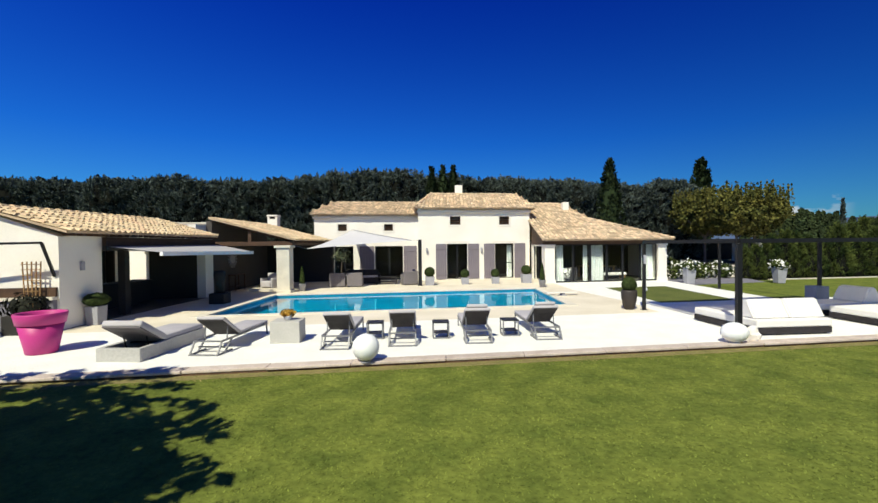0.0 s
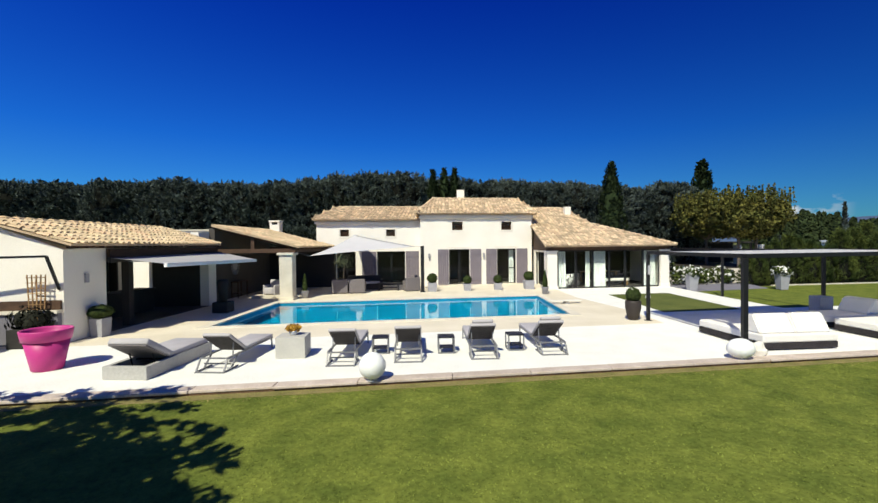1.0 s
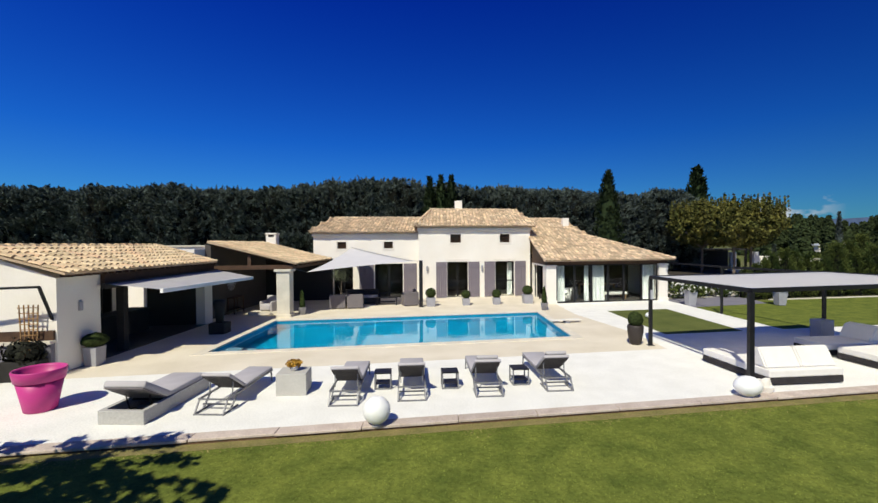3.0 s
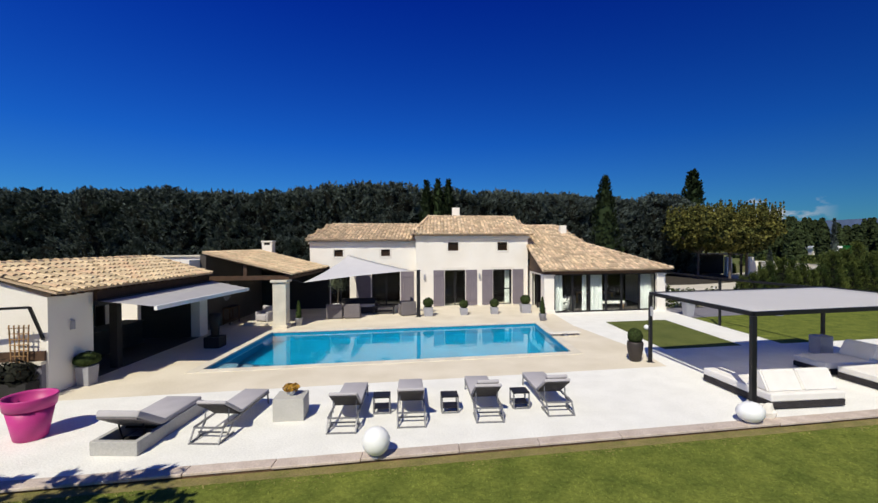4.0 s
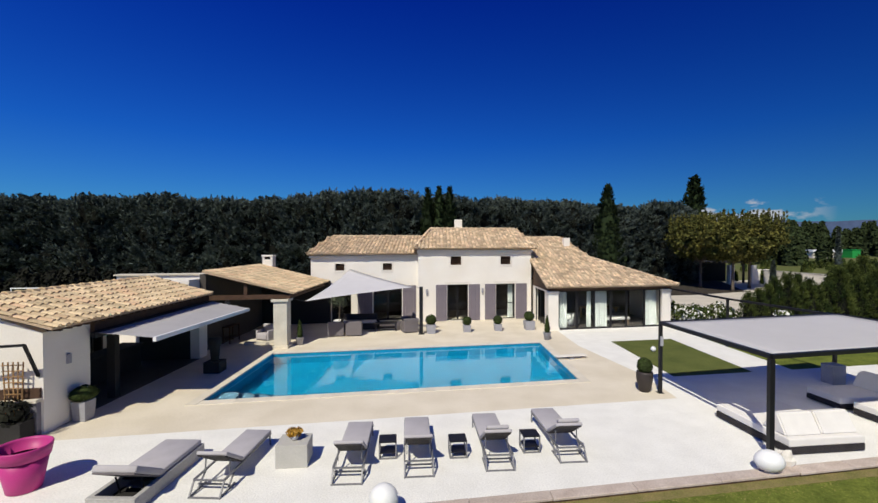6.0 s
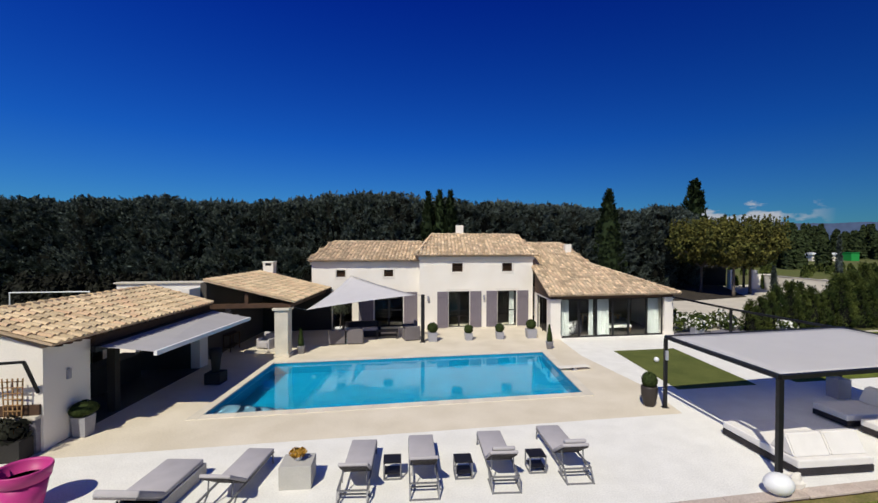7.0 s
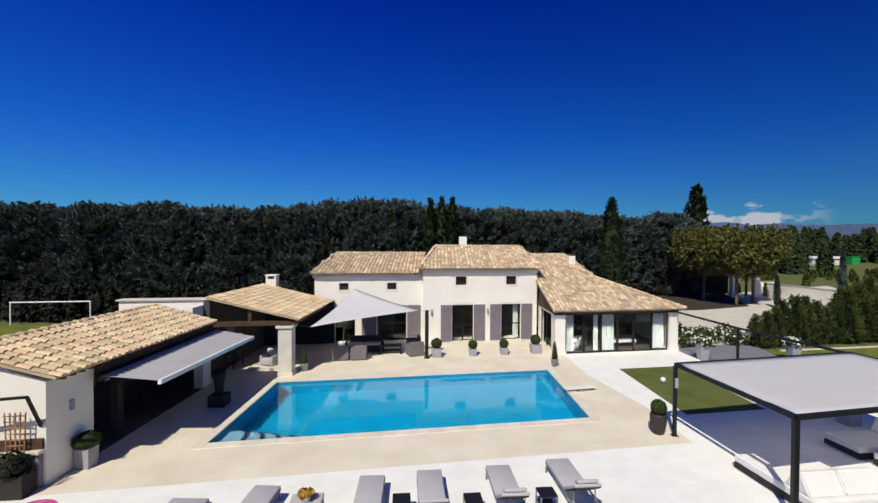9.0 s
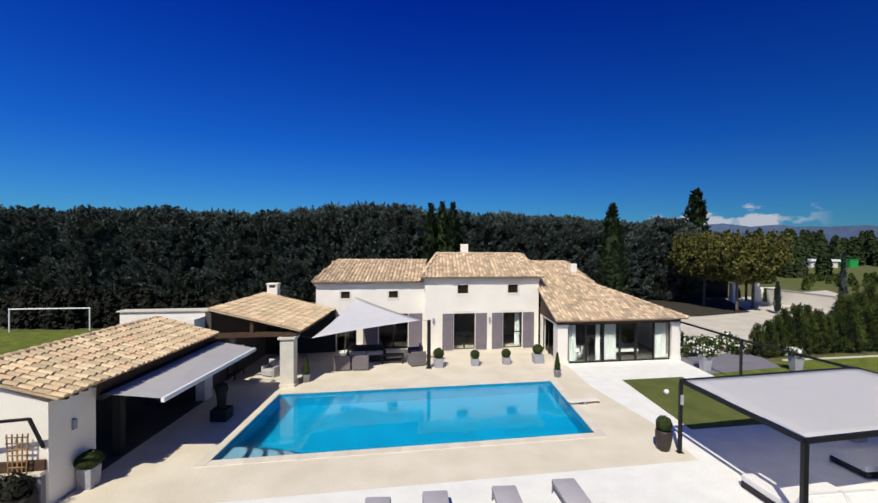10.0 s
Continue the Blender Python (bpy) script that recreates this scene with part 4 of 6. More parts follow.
# ---- furniture of several kinds ----
def sun_lounger(tilt=28):
    """A low metal lounger: two bent side rails, skids, slatted deck, raised back and a grey mattress. Its head is at -y."""
    L = thing("sun_lounger", (0, 0, 0), "grey metal sun lounger with grey mattress and raised back", "sun lounger", "loungers by the pool")
    w, l = 0.30, 1.05
    for s in (-1, 1):
        part("side_rail", bar((s * w, -l, 0.27), (s * w, l, 0.27), 0.035, 0.035), "alu", L)
        part("leg", bar((s * w, l - 0.06, 0.27), (s * w, l - 0.02, 0.0), 0.03), "alu", L)
        part("leg", bar((s * w, -l + 0.42, 0.27), (s * w, -l + 0.12, 0.015), 0.03), "alu", L)
        part("leg", bar((s * w, -l + 0.02, 0.27), (s * w, -l - 0.16, 0.015), 0.03), "alu", L)
        part("skid", bar((s * w, -l - 0.18, 0.015), (s * w, -l + 0.4, 0.015), 0.03), "alu", L)
    part("crossbar", bar((-w, -l - 0.16, 0.015), (w, -l - 0.16, 0.015), 0.028), "alu", L)
    part("crossbar", bar((-w, -l + 0.14, 0.12), (w, -l + 0.14, 0.12), 0.028), "alu", L)
    part("crossbar", bar((-w, -l, 0.27), (w, -l, 0.27), 0.03), "alu", L)
    part("crossbar", bar((-w, l, 0.27), (w, l, 0.27), 0.03), "alu", L)
    part("deck", box(-w + 0.02, w - 0.02, -0.30, l, 0.265, 0.285), "rattan", L)
    a = radians(tilt)
    d = Vector((0, -math.cos(a), math.sin(a)))
    n = Vector((0, math.sin(a), math.cos(a)))
    o = Vector((0, -0.30, 0.285))

    def tilted(x0, x1, s0, s1, h0, h1, bev):
        bm = box(x0, x1, s0, s1, h0, h1, None, bev)
        for p in bm.verts:
            p.co = o + Vector((p.co.x, 0, 0)) + d * p.co.y + n * p.co.z
        return bm
    part("backrest", tilted(-w + 0.02, w - 0.02, 0.0, 0.78, -0.02, 0.0, 0), "dark_rattan", L, "dark woven back panel")
    part("prop", bar((-w + 0.05, -0.75, 0.27), tuple(o + d * 0.5 + Vector((-w + 0.05, 0, 0)))[:3], 0.02), "alu", L)
    part("prop", bar((w - 0.05, -0.75, 0.27), tuple(o + d * 0.5 + Vector((w - 0.05, 0, 0)))[:3], 0.02), "alu", L)
    part("mattress", box(-w - 0.01, w + 0.01, -0.29, l + 0.02, 0.287, 0.36, None, 0.025), "cushion", L, "", smooth=True)
    part("back_cushion", tilted(-w - 0.01, w + 0.01, -0.02, 0.80, 0.002, 0.075, 0.025), "cushion", L, "", smooth=True)
    return L


loungers = ((-5.02, 10.72, -3.0), (-2.52, 10.76, 2.5), (-1.1, 10.8, 4.0), (0.65, 10.75, 3.0), (2.3, 10.82, 4.0))
first = sun_lounger(33)
for k, (u, v, a) in enumerate(loungers):
    m = Matrix.Translation(W(u, v, 0)) @ pose(0, 0, 0, 0, 0, a)
    if k == 0:
        first.matrix_basis = m
    else:
        low = copy_thing(first, m)
        if k > 2:                                       # two of them keep a head pillow
            bm = box(-0.25, 0.25, -0.09, 0.09, 0, 0.085, None, 0.035)
            for p in bm.verts:
                p.co = Matrix.Translation((0, -0.88, 0.755)) @ Matrix.Rotation(radians(-33), 4, "X") @ p.co
            part("pillow", bm, "cushion", low, "small grey head pillow", smooth=True)


def side_table():
    t = thing("side_table", (0, 0, 0), "small square black side table between loungers", "side table", "side tables by the loungers")
    part("top", box(-0.2, 0.2, -0.2, 0.2, 0.37, 0.40, None, 0.006), "black_metal", t)
    for sx in (-1, 1):
        for sy in (-1, 1):
            part("leg", box(sx * 0.185 - 0.015, sx * 0.185 + 0.015, sy * 0.185 - 0.015, sy * 0.185 + 0.015, 0, 0.37), "alu", t)
        part("foot_bar", box(sx * 0.185 - 0.015, sx * 0.185 + 0.015, -0.17, 0.17, 0.0, 0.03), "alu", t)
    part("foot_bar", box(-0.17, 0.17, -0.2, -0.17, 0.0, 0.03), "alu", t)
    part("shelf", box(-0.17, 0.17, -0.17, 0.17, 0.12, 0.14), "black_metal", t)
    return t


st = side_table()
for k, (u, v, a) in enumerate(((-1.77, 10.66, 5), (-0.17, 10.42, 4), (1.54, 10.38, 4))):
    m = Matrix.Translation(W(u, v, 0)) @ pose(0, 0, 0, 0, 0, a)
    if k == 0:
        st.matrix_basis = m
    else:
        copy_thing(st, m)

# wide woven daybed at the end of the row
day = thing("daybed", W(-6.5, 10.42, 0), "wide grey woven daybed with grey mattress and raised head", "daybed", turn=-2.0)
for x0, x1, y0, y1 in ((-0.46, -0.36, -1.02, 1.0), (0.36, 0.46, -1.02, 1.0), (-0.46, 0.46, -1.12, -1.02), (-0.46, 0.46, 1.0, 1.1)):
    part("side_panel", box(x0, x1, y0, y1, 0, 0.27, None, 0.012), "rattan", day)
part("deck", box(-0.36, 0.36, -0.35, 1.0, 0.2, 0.23), "dark", day)
part("bottom", box(-0.36, 0.36, -1.02, -0.35, 0.02, 0.04), "dark", day)
part("mattress", box(-0.42, 0.42, -0.32, 1.06, 0.272, 0.38, None, 0.03), "cushion", day, "", smooth=True)
bm = box(-0.42, 0.42, -0.02, 0.84, 0.0, 0.13, None, 0.03)
for p in bm.verts:
    p.co = Vector((p.co.x, -0.32 - p.co.y * math.cos(radians(31)) + p.co.z * math.sin(radians(31)), 0.27 + p.co.y * math.sin(radians(31)) + p.co.z * math.cos(radians(31))))
part("back_cushion", bm, "cushion", day, "", smooth=True)
# added panel that makes the cushion's underside darker
bm = box(-0.40, 0.40, 0.0, 0.82, -0.03, -0.002, None, 0.008)
for p in bm.verts:
    p.co = Vector((p.co.x, -0.32 - p.co.y * math.cos(radians(31)) + p.co.z * math.sin(radians(31)), 0.27 + p.co.y * math.sin(radians(31)) + p.co.z * math.cos(radians(31))))
part("back_panel", bm, "weave", day, "grey woven panel under the raised cushion")
for s in (-0.25, 0.25):
    part("prop", bar((s, -0.55, 0.05), (s, -0.66, 0.42), 0.02), "black_metal", day)

# concrete cube with a bowl of flowers
cube = thing("cube_planter", W(-3.82, 10.72, 0), "square grey concrete block used as a low table", "table", turn=5)
part("block", box(-0.34, 0.34, -0.3, 0.3, 0, 0.5, None, 0.012), "concrete", cube)
bowl = thing("flower_bowl", W(-3.82, 10.72, 0.5), "white bowl with ochre flowers on the concrete block", "flower pot")
part("bowl", lathe([(0.05, 0), (0.09, 0.03), (0.12, 0.12), (0.10, 0.12), (0.08, 0.05)], 20), "white_plastic", bowl, "", smooth=True)


def leaves(name, centres, normals, size, material, parent, label="", slim=0.5, seed=1, kind="stuff", core=None, droop=0.0):
    """A crown of many small four-cornered leaves at the given centres, turned roughly along the given normals."""
    rng = np.random.RandomState(seed)
    n = len(centres)
    nrm = normals + 0.55 * rng.randn(n, 3)
    nrm /= np.linalg.norm(nrm, axis=1)[:, None] + 1e-9
    ref = rng.randn(n, 3) + np.array([0, 0, droop])
    a = np.cross(nrm, ref)
    a /= np.linalg.norm(a, axis=1)[:, None] + 1e-9
    b = np.cross(nrm, a)
    sz = size * (0.6 + 0.8 * rng.rand(n))[:, None]
    a, b = a * sz * slim, b * sz
    pts = np.stack([centres - b, centres + a * 0.9 - b * 0.1, centres + b, centres - a * 0.9 + b * 0.1], 1).reshape(-1, 3)
    faces = np.arange(4 * n).reshape(-1, 4)
    vs, fs = pts.tolist(), faces.tolist()
    if core is not None:
        cv, cf = core
        off = len(vs)
        vs += cv
        fs += [[i + off for i in f] for f in cf]
    me = bpy.data.meshes.new(name)
    me.from_pydata(vs, [], fs)
    me.materials.append(M[material])
    ob = new(name, me)
    ob.parent = parent
    return tagged(ob, label, "", "", kind)


def lumpy(profile, seg, rough, seed):
    """A turned, uneven solid: vertices and faces."""
    rng = np.random.RandomState(seed)
    vs, fs = [], []
    for r, z in profile:
        for k in range(seg):
            a = 2 * math.pi * k / seg
            rr = r * (1 + rough * rng.randn())
            vs.append((rr * math.cos(a), rr * math.sin(a), z))
    m = len(profile)
    for i in range(m - 1):
        for k in range(seg):
            j = (k + 1) % seg
            fs.append([i * seg + k, i * seg + j, (i + 1) * seg + j, (i + 1) * seg + k])
    return vs, fs


def shell(radius, height, z0, n, seed, shape, lump=0.15, freq=1.2, inner=0.75):
    """Points near the surface of a crown of revolution, with lumps; shape(f) is its radius at height f of 0 to 1."""
    rng = np.random.RandomState(seed)
    f = rng.rand(n) ** 0.9
    a = 2 * math.pi * rng.rand(n)
    pts, nrm = [], []
    off = seed * 7.3
    for fi, ai, q in zip(f, a, rng.rand(n)):
        r = shape(fi) * radius
        k = 1 + lump * 2.0 * noise.noise(Vector((math.cos(ai) * freq * 1.6, math.sin(ai) * freq * 1.6, fi * height * freq * 0.6 + off)))
        r = r * k * (inner + (1 - inner) * q)
        pts.append((r * math.cos(ai), r * math.sin(ai), z0 + fi * height))
        nrm.append((math.cos(ai), math.sin(ai), 0.5))
    return np.array(pts), np.array(nrm)


def ball_points(r, n, seed, flat=1.0, lump=0.08):
    rng = np.random.RandomState(seed)
    d = rng.randn(n, 3)
    d /= np.linalg.norm(d, axis=1)[:, None]
    k = np.array([1 + lump * 2 * noise.noise(Vector(x) * 2.5 + Vector((seed, 0, 0))) for x in d.tolist()])
    p = d * (r * k * (0.88 + 0.12 * rng.rand(n)))[:, None]
    p[:, 2] *= flat
    return p, d


p, d = ball_points(0.16, 260, 3, 0.55, 0.2)
leaves("flowers", p + np.array([0, 0, 0.16]), d, 0.035, "flower", bowl, "ochre flower heads", 0.8, 4)

# pink pot, white ball lamps
pot = thing("large_pot", W(-8.84, 10.50, 0), "huge glossy pink plastic flower pot with a thick rim", "pot")
part("body", lathe([(0.25, 0), (0.28, 0.015), (0.40, 0.64), (0.38, 0.64), (0.26, 0.04), (0.05, 0.03)], 40), "pink", pot, "", smooth=True)
part("rim", lathe([(0.402, 0.64), (0.425, 0.645), (0.465, 0.86), (0.455, 0.88), (0.435, 0.88), (0.41, 0.84), (0.385, 0.64)], 40), "pink", pot, "", smooth=True)
part("soil", lathe([(0.36, 0.58), (0.375, 0.60)], 28), "dark", pot)
for (u, v, r) in ((-1.60, 8.45, 0.262), (6.40, 8.52, 0.25)):
    b = thing("ball_lamp", W(u, v, 0), "white globe garden lamp resting on gravel", "lamp", "ball lamps")
    bm = bmesh.new()
    bmesh.ops.create_uvsphere(bm, u_segments=32, v_segments=18, radius=r, matrix=Matrix.Translation((0, 0, (r if u < 0 else r * 0.88) + 0.02)) @ (Matrix.Identity(4) if u < 0 else Matrix.Diagonal((1.16, 1.0, 0.88, 1))))
    part("globe", bm, "globe", b, "", smooth=True)
    part("base", lathe([(0.12, 0), (0.12, 0.03), (0.09, 0.06)], 20), "zinc", b)
rock = bmesh.new()
bmesh.ops.create_icosphere(rock, subdivisions=2, radius=0.2)
for p_ in rock.verts:
    p_.co = Vector((p_.co.x * 0.95, p_.co.y * 0.7, p_.co.z * 0.95 + 0.13)) * (1 + 0.45 * noise.noise(p_.co * 7))
rk = part("stone", rock, "render_trim")
rk.location = W(7.0, 8.72, 0.0)
tagged(rk, "rough white stone beside the pergola post", "stone")


# ---- pergola ----
perg = thing("pergola", W(10, 11.4, 0), "black metal pergola with a taut pale fabric canopy", "pergola")
C = {"a": (6.62, 13.4), "b": (6.95, 9.12), "c": (13.7, 13.75), "d": (14.0, 9.4)}
Hp = 2.28


def pbar(name, p, q, w, h, label=""):
    return part(name, bar(tuple(W(*p) - perg.location), tuple(W(*q) - perg.location), w, h), "black_metal", perg, label)


for k, w in (("a", 0.095), ("b", 0.11), ("c", 0.095), ("d", 0.095)):
    u, v = C[k]
    pbar("post", (u, v, 0), (u, v, Hp - 0.06), w, w)
    part("foot_plate", bar(tuple(W(u, v, 0) - perg.location), tuple(W(u, v, 0.012) - perg.location), 0.2, 0.2), "black_metal", perg)
for p_, q_ in (("a", "b"), ("b", "d"), ("d", "c"), ("c", "a")):
    pbar("beam", (*C[p_], Hp - 0.005), (*C[q_], Hp - 0.005), 0.10, 0.10)
cv = bmesh.new()
n = 14
ca, cb, cc, cd = (W(*C[k], 0) for k in "abcd")
grid = []
for i in range(n + 1):
    row_ = []
    for j in range(n + 1):
        f, g = 0.020 + 0.973 * i / n, 0.012 + 0.976 * j / n
        p_ = (ca * (1 - f) + cc * f) * (1 - g) + (cb * (1 - f) + cd * f) * g
        row_.append(cv.verts.new(p_ - perg.location + Vector((0, 0, Hp + 0.025 - 0.05 * math.sin(math.pi * f) * math.sin(math.pi * g)))))
    grid.append(row_)
for i in range(n):
    for j in range(n):
        cv.faces.new((grid[i][j], grid[i + 1][j], grid[i + 1][j + 1], grid[i][j + 1]))
ex = bmesh.ops.extrude_face_region(cv, geom=cv.faces[:])
bmesh.ops.translate(cv, verts=[g for g in ex["geom"] if isinstance(g, bmesh.types.BMVert)], vec=(0, 0, -0.006))
part("canopy", cv, "canopy", perg, "taut pale grey fabric roof", smooth=True)
pbar("beam", (13.7, 13.75, Hp - 0.03), (13.0, 18.6, Hp - 0.03), 0.07, 0.09)
pbar("beam", (13.0, 18.6, Hp - 0.03), (12.85, 23.3, Hp - 0.03), 0.07, 0.09)
pbar("post", (13.0, 18.6, 0), (13.0, 18.6, Hp - 0.06), 0.09, 0.09)
part("control_box", bar(tuple(W(6.62, 13.32, 1.55) - perg.location), tuple(W(6.62, 13.32, 1.85) - perg.location), 0.08, 0.06), "zinc", perg, "small grey box on the post")


def daybed_sofa(u, v, turn, w, l, cushions, material="white_fabric", back=True):
    """A low dark woven base with a thick mattress and sloping back cushions at -y."""
    s = thing("outdoor_daybed", W(u, v, 0), "dark woven garden daybed with thick off-white cushions", "daybed", "daybeds under the pergola", turn=turn)
    part("base", box(-w / 2, w / 2, -l / 2, l / 2, 0.03, 0.19, None, 0.015), "dark_rattan", s, "dark woven base")
    for sx in (-1, 1):
        for sy in (-1, 1):
            part("foot", box(sx * (w / 2 - 0.1) - 0.03, sx * (w / 2 - 0.1) + 0.03, sy * (l / 2 - 0.1) - 0.03, sy * (l / 2 - 0.1) + 0.03, 0, 0.03), "black_metal", s)
    part("mattress", box(-w / 2, w / 2, -l / 2, l / 2, 0.192, 0.38, None, 0.035), material, s)
    if back:
        cw = (w - 0.06) / cushions
        for k in range(cushions):
            x0 = -w / 2 + 0.03 + k * cw
            bm = bmesh.new()
            prof = [(-l / 2 + 0.12, 0.382), (-l / 2 + 0.80, 0.382), (-l / 2 + 0.58, 0.80), (-l / 2 + 0.38, 0.84)]
            A = [bm.verts.new((x0 + 0.01, y, z)) for y, z in prof]
            B = [bm.verts.new((x0 + cw - 0.01, y, z)) for y, z in prof]
            bm.faces.new(A), bm.faces.new(B[::-1])
            for i in range(len(prof)):
                j = (i + 1) % len(prof)
                bm.faces.new((A[i], A[j], B[j], B[i]))
            bmesh.ops.bevel(bm, geom=bm.edges[:], offset=0.03, segments=3, affect="EDGES")
            part("back_cushion", bm, material, s)
    return s


daybed_sofa(8.24, 10.12, 6, 1.95, 2.25, 2)
daybed_sofa(12.2, 10.02, 6, 2.0, 1.45, 2, back=False)
daybed_sofa(12.1, 11.52, 95, 1.05, 2.3, 1)
cb_ = thing("cube_planter", W(13.1, 13.25, 0), "smooth blue-grey square planter under the pergola", "planter", turn=5)
part("box", box(-0.25, 0.25, -0.22, 0.22, 0, 0.66, None, 0.015), "zinc", cb_)


# ---- pots with clipped box ----
def square_pot(u, v, w, h, ball, label, seed, turn=5, flat=0.95):
    t = thing("box_ball_pot", W(u, v, 0), label, "potted plant", "pots along the house front", turn=turn)
    bm = box(-w / 2, w / 2, -w / 2, w / 2, 0, h, None, 0.012)
    for p_ in bm.verts:
        p_.co.x *= 0.86 + 0.14 * p_.co.z / h
        p_.co.y *= 0.86 + 0.14 * p_.co.z / h
    part("pot", bm, "zinc", t, "grey tapered square pot")
    pp, dd = ball_points(ball, 900, seed, flat, 0.06)
    part("core", lathe([(ball * q_, ball * e_ * flat) for q_, e_ in ((0.3, -0.7), (0.75, -0.4), (0.85, 0.0), (0.7, 0.45), (0.2, 0.75))], 12, None, (0, 0, h + ball * 0.9 * flat)), "box_leaf", t)
    leaves("foliage", pp + np.array([0, 0, h + ball * 0.9 * flat]), dd, 0.045, "box_leaf", t, "clipped dark green ball", 0.6, seed)
    return t


for k, (u, w, h, b) in enumerate(((-0.95, 0.52, 0.48, 0.30), (1.03, 0.42, 0.38, 0.26), (2.78, 0.42, 0.38, 0.26), (4.6, 0.56, 0.5, 0.30))):
    square_pot(u, 24.22, w, h, b, "grey square pot with a clipped box ball", 20 + k)


def cone_pot(u, v, label, seed):
    t = thing("cypress_pot", W(u, v, 0), label, "potted plant")
    part("pot", lathe([(0.13, 0), (0.19, 0.36), (0.21, 0.38), (0.18, 0.38), (0.16, 0.33)], 20), "zinc", t, "", smooth=True)
    pp, nn = shell(0.17, 0.85, 0.36, 700, seed, lambda f: (1 - f) ** 0.7 * (0.75 + 0.25 * min(1, f * 5)), 0.08)
    leaves("foliage", pp, nn, 0.05, "box_leaf", t, "clipped narrow cone", 0.4, seed, core=lumpy([(0.08, 0.36), (0.12, 0.5), (0.08, 0.8), (0.02, 1.15)], 8, 0.05, seed))


cone_pot(4.95, 21.55, "grey pot with a small conical conifer", 31)
cone_pot(-7.25, 22.6, "grey pot with a slim conifer beside the pillar", 32)
dp = thing("tall_pot", W(6.18, 13.62, 0), "tall dark egg-shaped pot with a clipped box ball", "potted plant")
part("pot", lathe([(0.15, 0), (0.19, 0.08), (0.25, 0.4), (0.26, 0.6), (0.24, 0.66), (0.21, 0.66), (0.2, 0.6)], 28), "dark_pot", dp, "", smooth=True)
pp, dd = ball_points(0.25, 1100, 41, 0.95, 0.05)
leaves("foliage", pp * np.array([1, 1, 1.12]) + np.array([0, 0, 0.84]), dd, 0.04, "box_leaf", dp, "clipped green ball", 0.6, 41, core=([tuple(x) for x in (np.array(lumpy([(0.1, -0.2), (0.2, -0.1), (0.22, 0.05), (0.12, 0.18)], 10, 0.03, 2)[0]) + np.array([0, 0, 0.82])).tolist()], lumpy([(0.1, -0.2), (0.2, -0.1), (0.22, 0.05), (0.12, 0.18)], 10, 0.03, 2)[1]))
square_pot(-10.44, 14.2, 0.40, 0.55, 0.34, "tall grey pot with a flattened clipped box bush by pool house", 51, 0, 0.6)

# ---- shade sail and its mast ----
sail = thing("shade_sail", W(-1.47, 24.07, 0), "large pale triangular shade sail tied to a black mast", "shade sail")
pA, pB, pC = W(-6.95, 22.4, 2.12), W(-6.05, 28.66, 3.3), W(-1.85, 24.3, 2.52)
sv = bmesh.new()
n = 16
g = {}
for i in range(n + 1):
    for j in range(n + 1 - i):
        a_, b_ = i / n, j / n
        c_ = 1 - a_ - b_
        p_ = pA * a_ + pB * b_ + pC * c_
        cen = (pA + pB + pC) / 3
        edge = 4 * (a_ * b_ * (1 - c_) ** 2 + b_ * c_ * (1 - a_) ** 2 + a_ * c_ * (1 - b_) ** 2)
        p_ = p_ + (cen - p_) * 0.07 * edge + Vector((0, 0, -0.25 * a_ * b_ - 0.9 * a_ * b_ * c_))
        g[i, j] = sv.verts.new(p_ - sail.location)
for i in range(n):
    for j in range(n - i):
        sv.faces.new((g[i, j], g[i + 1, j], g[i, j + 1]))
        if i + j < n - 1:
            sv.faces.new((g[i + 1, j], g[i + 1, j + 1], g[i, j + 1]))
ex = bmesh.ops.extrude_face_region(sv, geom=sv.faces[:])
bmesh.ops.translate(sv, verts=[q_ for q_ in ex["geom"] if isinstance(q_, bmesh.types.BMVert)], vec=(0, 0, -0.006))
part("sail", sv, "sail", sail, "", smooth=True)
part("mast", bar((0, 0, 0), (0, 0, 2.55), 0.19, 0.19), "black_metal", sail, "square black post")
part("foot_plate", bar((0, 0, 0), (0, 0, 0.015), 0.3, 0.3), "black_metal", sail)
part("rope", bar(tuple(pC - sail.location), (0, 0, 2.5), 0.015), "alu", sail)
part("rope", bar(tuple(pA - sail.location), tuple(W(-7.6, 22.1, 2.35) - sail.location), 0.015), "alu", sail)

# ---- seats under the sail ----
def armchair():
    c = thing("armchair", (0, 0, 0), "grey woven garden armchair with dark cushion", "armchair", "armchairs under the sail")
    part("seat", box(-0.32, 0.32, -0.28, 0.34, 0.04, 0.36, None, 0.02), "weave", c)
    part("backrest", box(-0.42, 0.42, -0.42, -0.29, 0.04, 0.78, None, 0.03), "weave", c)
    for s in (-1, 1):
        part("armrest", box(s * 0.37 - 0.05, s * 0.37 + 0.05, -0.285, 0.36, 0.04, 0.58, None, 0.02), "weave", c)
    part("cushion", box(-0.31, 0.31, -0.27, 0.34, 0.362, 0.46, None, 0.03), "dark", c, "dark seat cushion", smooth=True)
    for sx in (-1, 1):
        for sy in (-1, 1):
            part("foot", box(sx * 0.3 - 0.025, sx * 0.3 + 0.025, sy * 0.26 - 0.025, sy * 0.26 + 0.025, 0, 0.04), "black_metal", c)
    return c


